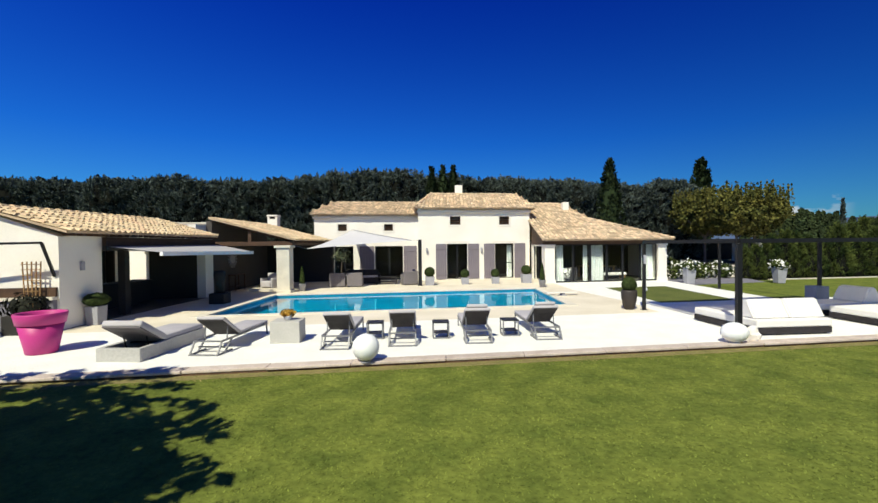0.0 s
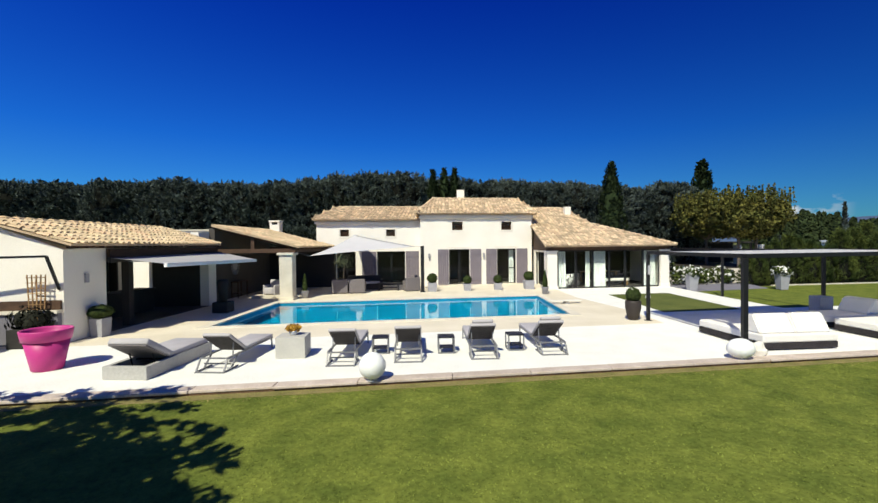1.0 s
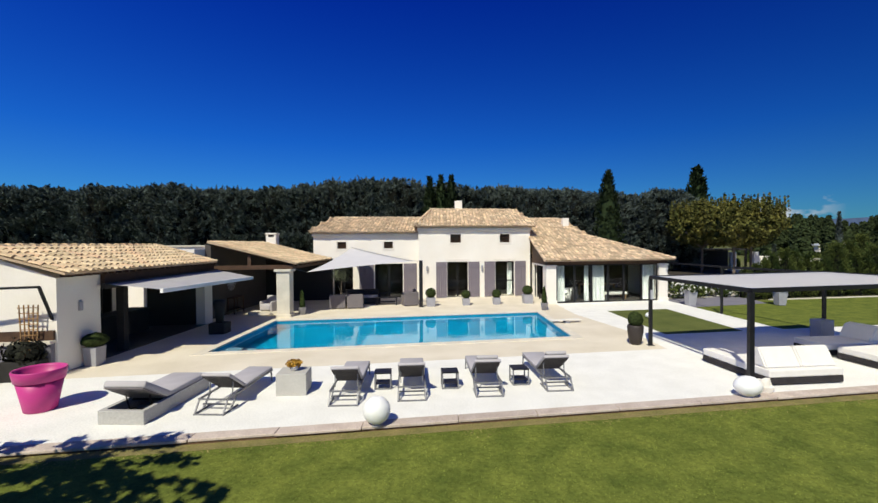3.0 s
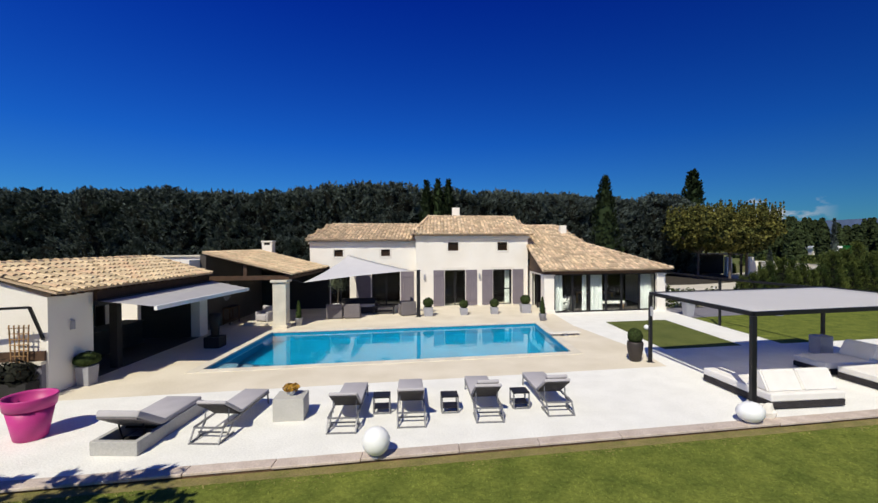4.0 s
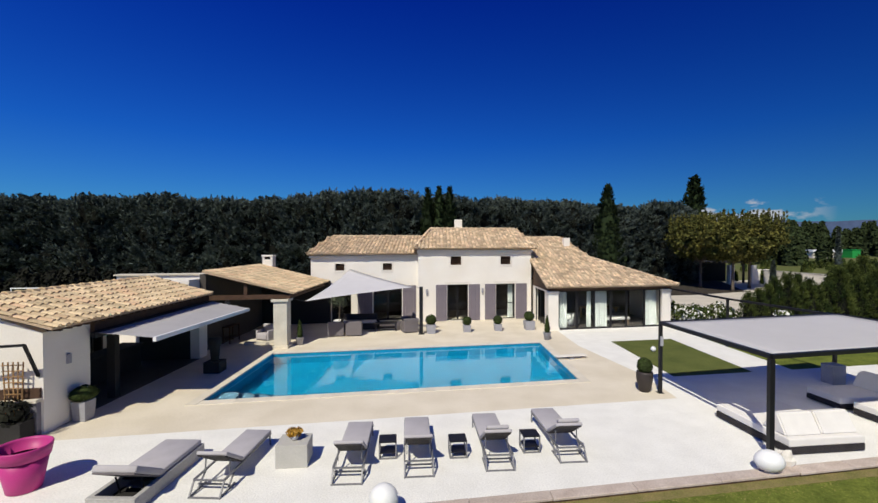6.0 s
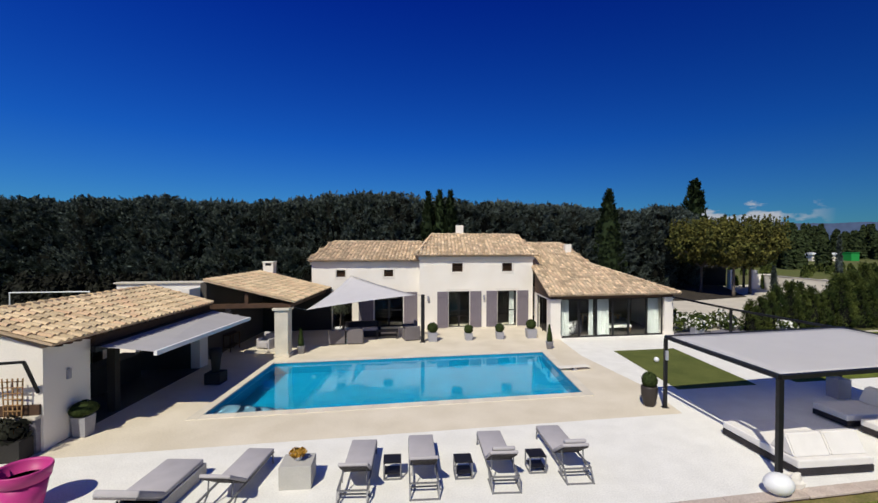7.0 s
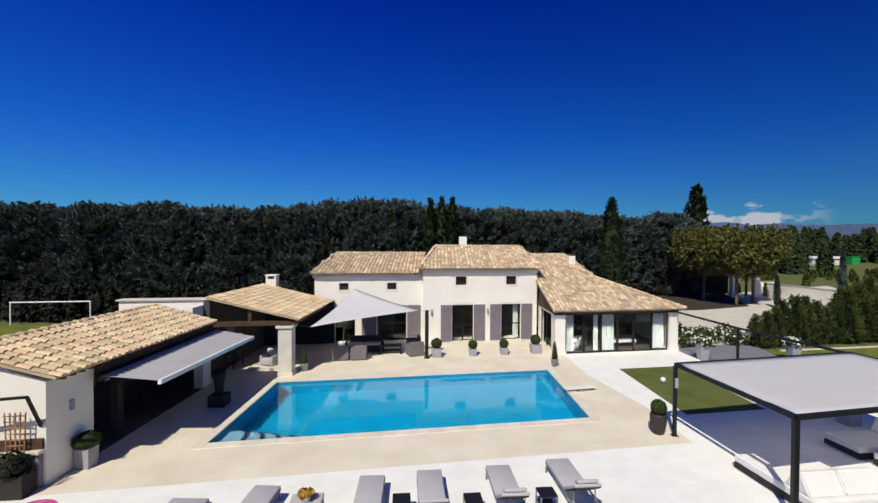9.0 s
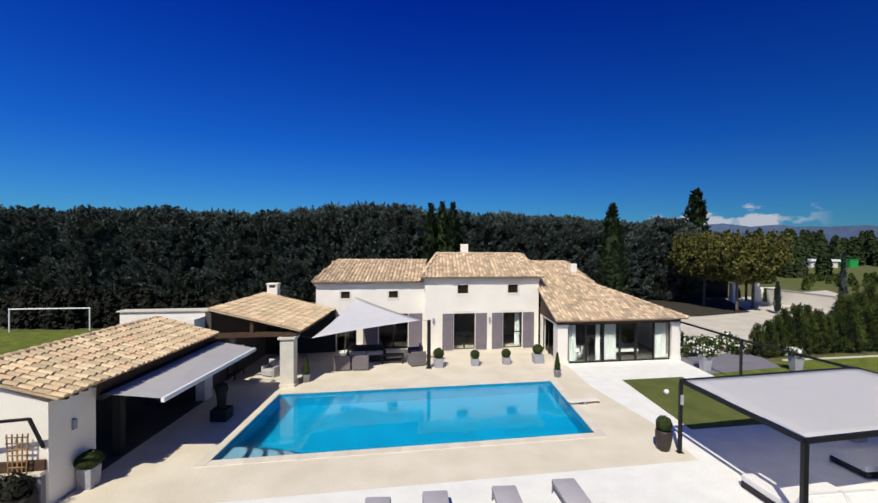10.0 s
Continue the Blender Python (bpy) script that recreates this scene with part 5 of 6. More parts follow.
ac = armchair()
for k, (u, v, a) in enumerate(((-5.98, 24.55, 8), (-5.05, 24.5, 6), (-2.15, 24.85, 20), (-2.3, 26.2, 100))):
    m = Matrix.Translation(W(u, v, 0)) @ pose(0, 0, 0, 0, 0, a)
    if k == 0:
        ac.matrix_basis = m
    else:
        copy_thing(ac, m)
for u, v, a in ((7.3, 25.0, 40), (10.8, 26.2, 190)):
    t = copy_thing(ac, Matrix.Translation(W(u, v, 0.03)) @ pose(0, 0, 0, 0, 0, a))
    tagged(t, "grey armchair inside the glazed wing", "armchair", "armchairs in the glazed wing")
    for o in t.children:
        o.data = o.data.copy()
        o.data.materials[0] = M["weave"]
tub = thing("tub_chair", W(6.98, 24.45, 0.03), "white tub chair with a dark dotted pattern behind the glass", "chair")
part("shell", lathe([(0.26, 0.05), (0.33, 0.35), (0.37, 0.74), (0.34, 0.76), (0.29, 0.44), (0.05, 0.42)], 24), "dotted", tub, "", smooth=True)
part("foot", lathe([(0.18, 0.0), (0.18, 0.05)], 16), "black_metal", tub)
ch = thing("chaise", W(10.1, 25.0, 0.03), "off-white upholstered chaise inside the glazed wing", "chaise", turn=9)
part("seat", box(-0.75, 0.85, -0.32, 0.32, 0.26, 0.42, None, 0.04), "white_fabric", ch)
part("back", bar((-0.72, 0, 0.38), (-1.15, 0, 0.86), 0.62, 0.13), "white_fabric", ch)
for sx in (-0.65, 0.75):
    for sy in (-0.26, 0.26):
        part("leg", box(sx - 0.025, sx + 0.025, sy - 0.025, sy + 0.025, 0, 0.26), "wood", ch)
dt = thing("dining_table", W(9.8, 26.8, 0.03), "pale wooden dining table inside the glazed wing", "table", turn=9)
part("top", box(-1.1, 1.1, -0.5, 0.5, 0.70, 0.75, None, 0.01), "wood", dt)
for sx in (-1, 1):
    for sy in (-1, 1):
        part("leg", box(sx * 1.0 - 0.05, sx * 1.0 + 0.05, sy * 0.4 - 0.05, sy * 0.4 + 0.05, 0, 0.7), "wood", dt)
sofa = thing("garden_sofa", W(-5.0, 26.1, 0), "dark woven garden sofa in the shade of the sail", "sofa", turn=188)
part("seat", box(-0.95, 0.95, -0.3, 0.4, 0.03, 0.38, None, 0.02), "dark_rattan", sofa)
part("backrest", box(-0.95, 0.95, -0.43, -0.302, 0.03, 0.82, None, 0.03), "dark_rattan", sofa)
for s in (-1, 1):
    part("armrest", box(s * 1.02 - 0.065, s * 1.02 + 0.065, -0.43, 0.4, 0.03, 0.6, None, 0.02), "dark_rattan", sofa)
    part("foot", box(s * 0.9 - 0.03, s * 0.9 + 0.03, -0.1, 0.1, 0, 0.03), "black_metal", sofa)
for s in (-1, 1):
    part("cushion", box(s * 0.47 - 0.45, s * 0.47 + 0.45, -0.29, 0.4, 0.382, 0.48, None, 0.03), "cushion", sofa, "", smooth=True)
lt = thing("low_table", W(-3.5, 25.5, 0), "low dark woven coffee table with glass top", "coffee table", turn=6)
part("top", box(-0.62, 0.62, -0.38, 0.38, 0.40, 0.43, None, 0.008), "dark_rattan", lt)
for sx in (-1, 1):
    for sy in (-1, 1):
        part("leg", box(sx * 0.55 - 0.04, sx * 0.55 + 0.04, sy * 0.32 - 0.04, sy * 0.32 + 0.04, 0, 0.4), "dark_rattan", lt)
part("shelf", box(-0.5, 0.5, -0.27, 0.27, 0.14, 0.17), "dark_rattan", lt)

olive = thing("olive_tree", W(-6.2, 26.2, 0), "small potted olive tree under the sail", "tree")
part("pot", lathe([(0.2, 0), (0.3, 0.5), (0.33, 0.53), (0.28, 0.53), (0.25, 0.45)], 20), "white_plastic", olive, "", smooth=True)
part("trunk", bar((0, 0, 0.4), (0.05, 0.02, 1.4), 0.06, round_=7), "bark", olive)
pp, dd = ball_points(0.55, 500, 61, 0.8, 0.25)
leaves("crown", pp + np.array([0.05, 0, 1.7]), dd, 0.07, "olive_leaf", olive, "loose grey-green leaves", 0.35, 61)

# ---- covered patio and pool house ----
# both patio walls carry the patio's shade in their dark colour
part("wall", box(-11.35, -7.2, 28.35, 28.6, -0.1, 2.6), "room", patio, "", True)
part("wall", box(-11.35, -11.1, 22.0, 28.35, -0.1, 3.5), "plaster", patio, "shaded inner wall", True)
part("plinth", box(-8.25, -7.55, 21.85, 22.5, -0.02, 0.14, None, 0.015), "stone_trim", patio, "", True)
part("capital", box(-8.28, -7.52, 21.82, 22.53, 2.18, 2.3, None, 0.02), "stone_trim", patio, "", True)
part("beam", box(-7.75, -7.5, 22.3, 28.35, 2.3, 2.46), "wood_dark", patio, "", True)
part("post", box(-9.55, -9.4, 22.1, 22.25, 2.5, 3.0), "wood_dark", patio, "", True)
for k in range(9):
    v = 22.4 + k * 0.7
    b0, b1 = W(-11.1, v, 3.46) - patio.location, W(-7.4, v, 2.47) - patio.location
    part("rafter", bar(tuple(b0), tuple(b1), 0.08, 0.11), "wood_dark", patio)
part("step", box(-9.9, -8.3, 22.9, 23.6, 0.0, 0.14), "stone_trim", patio, "", True)
pc = thing("patio_chair", W(-9.1, 23.4, 0.14), "grey upholstered tub chair on the patio step", "chair", turn=-20)
part("seat", box(-0.28, 0.28, -0.28, 0.28, 0.05, 0.36, None, 0.04), "cushion", pc, "", smooth=True)
part("backrest", box(-0.32, 0.32, 0.2, 0.34, 0.2, 0.75, None, 0.05), "cushion", pc, "", smooth=True)
for sx in (-1, 1):
    part("armrest", box(sx * 0.33 - 0.05, sx * 0.33 + 0.05, -0.25, 0.25, 0.0, 0.5, None, 0.03), "cushion", pc, "", smooth=True)
orn = thing("wall_ornament", W(-11.1, 23.9, 1.62), "round grey metal sunburst hanging on the patio wall", "ornament")
for k in range(16):
    a_ = 2 * math.pi * k / 16
    part("ray", bar((0.025, 0.2 * math.cos(a_), 0.2 * math.sin(a_)), (0.025, 0.46 * math.cos(a_), 0.46 * math.sin(a_)), 0.03, 0.05), "zinc", orn)
hub = lathe([(0.2, 0), (0.24, 0.012), (0.22, 0.03), (0.17, 0.03)], 24)
for p_ in hub.verts:
    p_.co = Vector((p_.co.z, p_.co.x, p_.co.y))
part("hub", hub, "zinc", orn)
con = thing("console_table", W(-10.88, 23.9, 0), "narrow dark wooden console table against the patio wall", "table", turn=0)
part("top", box(-0.19, 0.19, -0.55, 0.55, 0.80, 0.84, None, 0.008), "wood_dark", con)
for sx in (-1, 1):
    for sy in (-1, 1):
        part("leg", box(sx * 0.16 - 0.02, sx * 0.16 + 0.02, sy * 0.5 - 0.025, sy * 0.5 + 0.025, 0, 0.8), "wood_dark", con)
part("shelf", box(-0.15, 0.15, -0.47, 0.47, 0.22, 0.25), "wood_dark", con)
urn = thing("black_planter", W(-9.1, 18.5, 0), "tall black planter with a dark shrub under the awning", "planter")
part("box", box(-0.3, 0.3, -0.3, 0.3, 0, 0.42, None, 0.02), "dark", urn)
part("column", lathe([(0.14, 0.42), (0.18, 0.9), (0.24, 1.15), (0.2, 1.3), (0.1, 1.32)], 20), "dark", urn, "", smooth=True)
part("coping", box(-15.42, -11.25, 22.9, 23.45, 3.42, 3.48), "stone_trim", flat, "tiled coping", True)
part("wall", box(-11.7, -11.36, 21.15, 22.99, -0.12, 3.3), "stucco", flat, "", True)

# deep dark beam covers the wall strip in place of the eave's shade
part("beam", box(-10.695, -10.58, 14.83, 21.2, 2.21, 2.6), "wood_dark", wing, "", True)
for k in range(26):
    v = 13.4 + 0.3 * k
    part("rafter", box(-10.68, -10.36, v, v + 0.08, 2.62, 2.69), "wood_dark", wing, "", True)
# dark sheets added over the stucco: indoor shade put into their colour
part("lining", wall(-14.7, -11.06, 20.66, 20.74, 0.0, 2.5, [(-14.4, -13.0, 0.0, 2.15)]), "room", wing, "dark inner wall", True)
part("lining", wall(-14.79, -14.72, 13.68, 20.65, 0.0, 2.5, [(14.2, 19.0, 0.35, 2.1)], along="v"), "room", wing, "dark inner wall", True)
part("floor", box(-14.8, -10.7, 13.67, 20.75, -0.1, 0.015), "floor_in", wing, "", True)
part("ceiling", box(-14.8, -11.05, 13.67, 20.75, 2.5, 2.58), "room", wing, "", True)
part("column", lathe([(0.55, 0), (0.55, 0.2), (0.45, 0.25), (0.43, 1.95), (0.5, 2.0), (0.5, 2.45)], 24, None, tuple(W(-13.55, 22.1, 0) - wing.location)), "stone_trim", wing, "", smooth=True)
part("post", box(-11.0, -10.78, 15.9, 16.12, 0.0, 2.2), "dark", wing, "dark timber post", True)
part("lamp_plate", box(-10.695, -10.64, 14.0, 14.11, 1.62, 1.88), "zinc", wing, "small wall lamp", True)
kit = thing("bar_counter", W(-12.8, 18.6, 0), "dark bar counter inside the open pool house", "counter")
part("body", box(-0.35, 0.35, -1.3, 1.3, 0, 0.88), "dark", kit)
part("worktop", box(-0.42, 0.42, -1.38, 1.38, 0.88, 0.93, None, 0.01), "dark", kit)

awn = thing("awning", W(-10.6, 17.8, 2.2), "extended grey fabric awning on the pool house wall", "awning")
A0, A1, F0, F1 = (-10.48, 14.62, 2.25), (-10.48, 21.2, 2.32), (-8.93, 14.68, 2.07), (-8.93, 21.09, 1.98)
# cassette coloured black so that the gap under the eave looks shaded
part("cassette", bar(tuple(W(*A0) - awn.location), tuple(W(*A1) - awn.location), 0.14, 0.16), "black_metal", awn, "dark cassette")
part("front_bar", bar(tuple(W(*F0) - awn.location), tuple(W(*F1) - awn.location), 0.10, 0.13), "white_plastic", awn, "pale front bar")
cl = bmesh.new()
pts = [W(*p_) - awn.location + Vector((0, 0, 0.05)) for p_ in ((-10.42, 14.72, 2.26), (-10.42, 21.12, 2.31), F1, F0)]
top = [cl.verts.new(p_) for p_ in pts]
low = [cl.verts.new(p_ - Vector((0, 0, 0.006))) for p_ in pts]
cl.faces.new(top), cl.faces.new(low[::-1])
for i in range(4):
    j = (i + 1) % 4
    cl.faces.new((top[i], top[j], low[j], low[i]))
part("fabric", cl, "awning", awn)
for v in (15.4, 20.4):
    e = W(-9.5, v + 0.9, 2.12) - awn.location
    part("arm", bar(tuple(W(-10.55, v, 2.2) - awn.location), tuple(e), 0.05, 0.05), "zinc", awn)
    part("arm", bar(tuple(e), tuple(W(-8.98, v - 0.1, 2.0) - awn.location), 0.045, 0.045), "zinc", awn)

# gable side of the pool house
fr = thing("folding_awning", W(-12.5, 13.05, 1.4), "black folding awning frame on the gable wall", "frame")
for p_, q_ in (((-14.6, 12.35, 2.36), (-10.62, 12.72, 2.42)), ((-10.62, 12.72, 2.42), (-10.8, 13.31, 1.5)), ((-14.6, 12.35, 2.36), (-14.6, 13.31, 1.5))):
    part("bar", bar(tuple(W(*p_) - fr.location), tuple(W(*q_) - fr.location), 0.06, 0.06), "black_metal", fr)
tp = thing("trellis_planter", W(-11.2, 12.95, 0), "wooden lattice trellis in a dark planter box", "planter", turn=6)
part("box", box(-0.45, 0.45, -0.22, 0.22, 0, 0.5, None, 0.01), "dark", tp)
for k in range(5):
    x = -0.235 + 0.1175 * k
    part("slat", bar((x * 0.75, 0.2, 0.5), (x, 0.2, 1.92), 0.03, 0.018), "wood", tp)
for k in range(6):
    z = 1.12 + 0.145 * k
    part("slat", bar((-0.19 - 0.012 * k, 0.18, z), (0.19 + 0.012 * k, 0.18, z), 0.03, 0.018), "wood", tp)
pp, dd = ball_points(0.45, 500, 71, 0.6, 0.3)
leaves("shrub", pp * np.array([1.1, 0.6, 1.2]) + np.array([0, 0, 0.72]), dd, 0.08, "dark_leaf", tp, "dark leafy shrub", 0.5, 71)
part("plinth", box(-14.8, -10.76, 13.19, 13.315, -0.1, 0.86), "slate", wing, "dark grey plinth", True)
part("ledge", box(-14.8, -10.72, 13.12, 13.315, 0.86, 0.94), "stone_trim", wing, "pale stone ledge", True)
part("back_board", box(-14.8, -10.74, 13.25, 13.315, 0.945, 1.2), "wood_dark", wing, "dark timber band above the ledge", True)
bb = thing("wood_bench", W(-12.4, 12.3, 0), "dark wooden bench with a pale backrest by the gable", "bench", turn=9)
part("seat", box(-0.7, 0.7, -0.22, 0.22, 0.40, 0.45), "wood_dark", bb)
part("backrest", box(-0.7, 0.7, 0.2, 0.25, 0.45, 0.85), "wood_dark", bb)
for sx in (-1, 1):
    part("leg", box(sx * 0.62 - 0.04, sx * 0.62 + 0.04, -0.2, 0.2, 0, 0.4), "wood_dark", bb)

for k, (u, v, r, h) in enumerate(((-12.9, 11.9, 0.55, 0.5), (-13.9, 11.4, 0.7, 0.6), (-12.0, 12.2, 0.4, 0.4), (-15.0, 11.2, 0.8, 0.7))):
    t = thing("shrub", W(u, v, 0), "dark leafy shrub by the gable wall", "shrub", "shrubs by the gable")
    pp, dd = ball_points(r, 650, 400 + k, 0.85, 0.3)
    pp[:, 2] = np.maximum(pp[:, 2] + h, 0.03)
    leaves("foliage", pp, dd, 0.09, "dark_leaf", t, "", 0.5, 400 + k)

# ---- garden beyond the wing ----
tagged(part("slate_bed", slab([(13.0, 20.9), (17.8, 21.4), (18.6, 24.6), (13.0, 24.0)], -0.12, 0.0), "slate", None, "", True), "grey slate paving at the edge of the flower bed", "paving", "", "structure")
tagged(part("drive", slab([(13.2, 24.7), (21.0, 25.2), (42, 30), (60, 58), (36, 50), (31.0, 39.5), (24, 37.8), (14, 38)], -0.13, -0.06), "drive", None, "", True), "pale gravel drive beyond the house", "drive", "", "structure")
# dark sheet laid where the trees' shade falls
tagged(part("tree_ground", slab([(8, 38), (14, 38), (24, 37.8), (31.0, 39.5), (36, 50), (36, 60), (8, 60)], -0.13, -0.065), "leaf_litter", None, "", True), "dark leaf-strewn earth under the plane trees", "ground", "", "structure")
tagged(part("lawn", slab([(-70, 25), (-16.6, 25), (-16.6, 38.0), (-70, 38.0)], -0.13, -0.05), "lawn", None, "", True), "green playing lawn in front of the tall hedge", "lawn", "", "structure")


tagged(part("lawn_edging", box(19.0, 40, 22.5, 22.68, -0.12, 0.03), "stone_trim", None, "", True), "pale stone edging along the far side of the lawn", "edging", "", "structure")


def flower_pot(u, v, seed):
    t = thing("flower_planter", W(u, v, 0), "tall tapered zinc planter with white flowers", "planter", "zinc planters by the drive")
    bm = box(-0.26, 0.26, -0.26, 0.26, 0, 0.85, None, 0.01)
    for p_ in bm.verts:
        p_.co.x *= 0.72 + 0.28 * p_.co.z / 0.85
        p_.co.y *= 0.72 + 0.28 * p_.co.z / 0.85
    part("pot", bm, "zinc", t)
    a_, b_ = ball_points(0.42, 380, seed, 0.6, 0.3)
    leaves("foliage", a_ + np.array([0, 0, 1.0]), b_, 0.08, "thuja", t, "green leaves", 0.6, seed)
    a_, b_ = ball_points(0.46, 90, seed + 1, 0.65, 0.3)
    leaves("flowers", a_ + np.array([0, 0, 1.02]), b_, 0.06, "petal", t, "white flower heads", 0.9, seed)


flower_pot(13.2, 21.5, 81)
flower_pot(17.95, 20.6, 83)
bed = thing("flower_bed", W(15.2, 25.0, 0), "loose bed of white roses and low shrubs", "shrub")
rng = np.random.RandomState(5)
cc, nn = [], []
for k in range(26):
    a_, b_ = ball_points(0.35 + 0.3 * rng.rand(), 260, 90 + k, 0.8, 0.25)
    o = np.array([rng.uniform(-1.6, 3.0), rng.uniform(-0.7, 0.9), rng.uniform(0.2, 0.55)])
    if o[0] < 0:
        o[2] += 0.6 * rng.rand()
    cc.append(a_ + o), nn.append(b_)
cc, nn = np.concatenate(cc), np.concatenate(nn)
cc[:, 2] = np.maximum(cc[:, 2], 0.02)
cc[:, 1] += K * cc[:, 0]
leaves("foliage", cc, nn, 0.09, "thuja", bed, "mixed green leaves", 0.6, 6)
sel = rng.rand(len(cc)) < 0.13
leaves("flowers", cc[sel] + nn[sel] * 0.05, nn[sel], 0.085, "petal", bed, "white rose heads", 0.9, 7)


# ---- trees ----
def conifer(name, radius, height, n, size, material, label, category, group, seed, shape, lump=0.16, z0=0.3, slim=0.4, rise=0.45, per=26, tips=0, tuft=0.0):
    """A dense conifer: trunk, heart (shade-coloured behind tufts) and a crown of feathery sprays that point out and up,
    with an uneven outline.
    """
    t = thing(name, (0, 0, 0), label, category, group)
    part("trunk", lathe([(radius * 0.14, -0.2), (radius * 0.10, height * 0.5), (radius * 0.02, height * 0.92)], 8), "bark", t)
    rng = np.random.RandomState(seed)
    pp, nn = shell(radius, height - z0, z0, n // per, seed, shape, lump, 1.0 / max(0.4, radius * 0.5), 0.7)
    cs, ns, ds = [], [], []
    for c, o in zip(pp, nn):
        d = np.array([o[0], o[1], rise + 0.35 * rng.randn()]) + 0.25 * rng.randn(3)
        d /= np.linalg.norm(d)
        side = np.cross(d, [0, 0, 1.0])
        side /= np.linalg.norm(side) + 1e-9
        l = size * (2.2 + 1.6 * rng.rand())
        f = rng.rand(per)
        if tuft:                                        # a plump brush of foliage; the gap round it shows the heart
            L, q = tuft * (2.1 + 1.6 * rng.rand()), rng.randn(per, 3)
            q -= np.outer(q @ d, d)
            q /= np.linalg.norm(q, axis=1)[:, None]
            rad = tuft * (1 - f) ** 0.7 * (0.7 + 0.3 * rng.rand(per))
            cs.append(c + np.outer(f - 0.3, d) * L + q * rad[:, None])
            ns.append(q + 0.35 * d)
            ds.append(d + 0.45 * q)
            continue
        w = (rng.rand(per) - 0.5) * (1 - f * 0.7) * l * 0.8
        cs.append(c + np.outer(f - 0.45, d) * l + np.outer(w, side) + 0.06 * l * rng.randn(per, 3))
        ns.append(np.tile(np.cross(side, d), (per, 1)))
        ds.append(np.tile(d, (per, 1)) + 0.9 * (w / l)[:, None] * side)
    for k in range(tips):                               # leading shoots
        a, q, hh = 2 * math.pi * rng.rand(), 0.75 * math.sqrt(rng.rand()), 0.45 + 0.75 * rng.rand()
        f = rng.rand(60)
        w = 0.36 * (1 - f)[:, None] * rng.randn(60, 2)
        foot = np.array([radius * q * math.cos(a), radius * q * math.sin(a), height * (0.99 - 0.09 * q * q) - 0.35])
        cs.append(foot + np.concatenate([w, (f * hh)[:, None]], 1))
        ns.append(rng.randn(60, 3) * np.array([1, 1, 0.2]))
        ds.append(np.concatenate([w * 1.5, np.full((60, 1), 0.8)], 1))
    cs, ns, ds = np.concatenate(cs), np.concatenate(ns), np.concatenate(ds)
    m = len(cs)
    ds = ds + 0.25 * rng.randn(m, 3)
    ds /= np.linalg.norm(ds, axis=1)[:, None]
    ns = ns + 0.45 * rng.randn(m, 3)
    a = np.cross(ns, ds)
    a /= np.linalg.norm(a, axis=1)[:, None] + 1e-9
    sz = (size * (0.5 + 0.7 * rng.rand(m)))[:, None]
    pts = np.stack([cs - ds * sz, cs + a * sz * slim, cs + ds * sz, cs - a * sz * slim], 1).reshape(-1, 3)
    vs, fs = pts.tolist(), np.arange(4 * m).reshape(-1, 4).tolist()
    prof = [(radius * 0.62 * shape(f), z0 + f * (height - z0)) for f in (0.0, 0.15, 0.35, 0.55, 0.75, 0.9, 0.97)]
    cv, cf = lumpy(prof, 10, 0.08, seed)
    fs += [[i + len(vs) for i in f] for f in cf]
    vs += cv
    me = bpy.data.meshes.new("crown")
    me.from_pydata(vs, [], fs)
    me.materials.append(M[material])
    if tuft:                                            # near-black heart: the shade between tufts is put into its colour
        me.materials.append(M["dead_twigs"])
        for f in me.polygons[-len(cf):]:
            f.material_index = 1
    ob = new("crown", me)
    ob.parent = t
    tagged(ob, "", "", "", "stuff")
    return t


hshape = lambda f: (0.95 if f < 0.84 else 0.95 * (max(0.0, 1 - (f - 0.84) / 0.16)) ** 0.6) + 0.05
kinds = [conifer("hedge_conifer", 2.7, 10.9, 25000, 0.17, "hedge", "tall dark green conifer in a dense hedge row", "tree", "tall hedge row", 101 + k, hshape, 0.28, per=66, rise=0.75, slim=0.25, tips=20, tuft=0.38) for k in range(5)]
rng = np.random.RandomState(12)
x, k = -66.0, 0
while x < 30.5:
    y = 53.6 + 0.075 * x + 0.4 * rng.randn()
    sc = 0.955 + 0.06 * rng.rand() + (0.03 if -14 < x < -4 else 0)
    if x < -14:
        sc *= 0.955
    if 1.5 < x < 5:
        sc *= 0.95
    if x > 7:
        sc *= 0.945 if x < 18 else 0.90
    m = Matrix.Translation((x, y, -0.1)) @ pose(0, 0, 0, 0, 0, rng.uniform(0, 360))
    t = kinds[k] if k < 5 else copy_thing(kinds[rng.randint(5)], m)
    t.matrix_basis = m
    t.scale = (0.85 + 0.35 * rng.rand(), 0.9 + 0.3 * rng.rand(), sc)
    x += 1.7 + 0.9 * rng.rand()
    k += 1
cshape = lambda f: (0.55 + 0.45 * min(1, f / 0.25)) * (1 - max(0, f - 0.25) / 0.75) ** 0.6 + 0.02
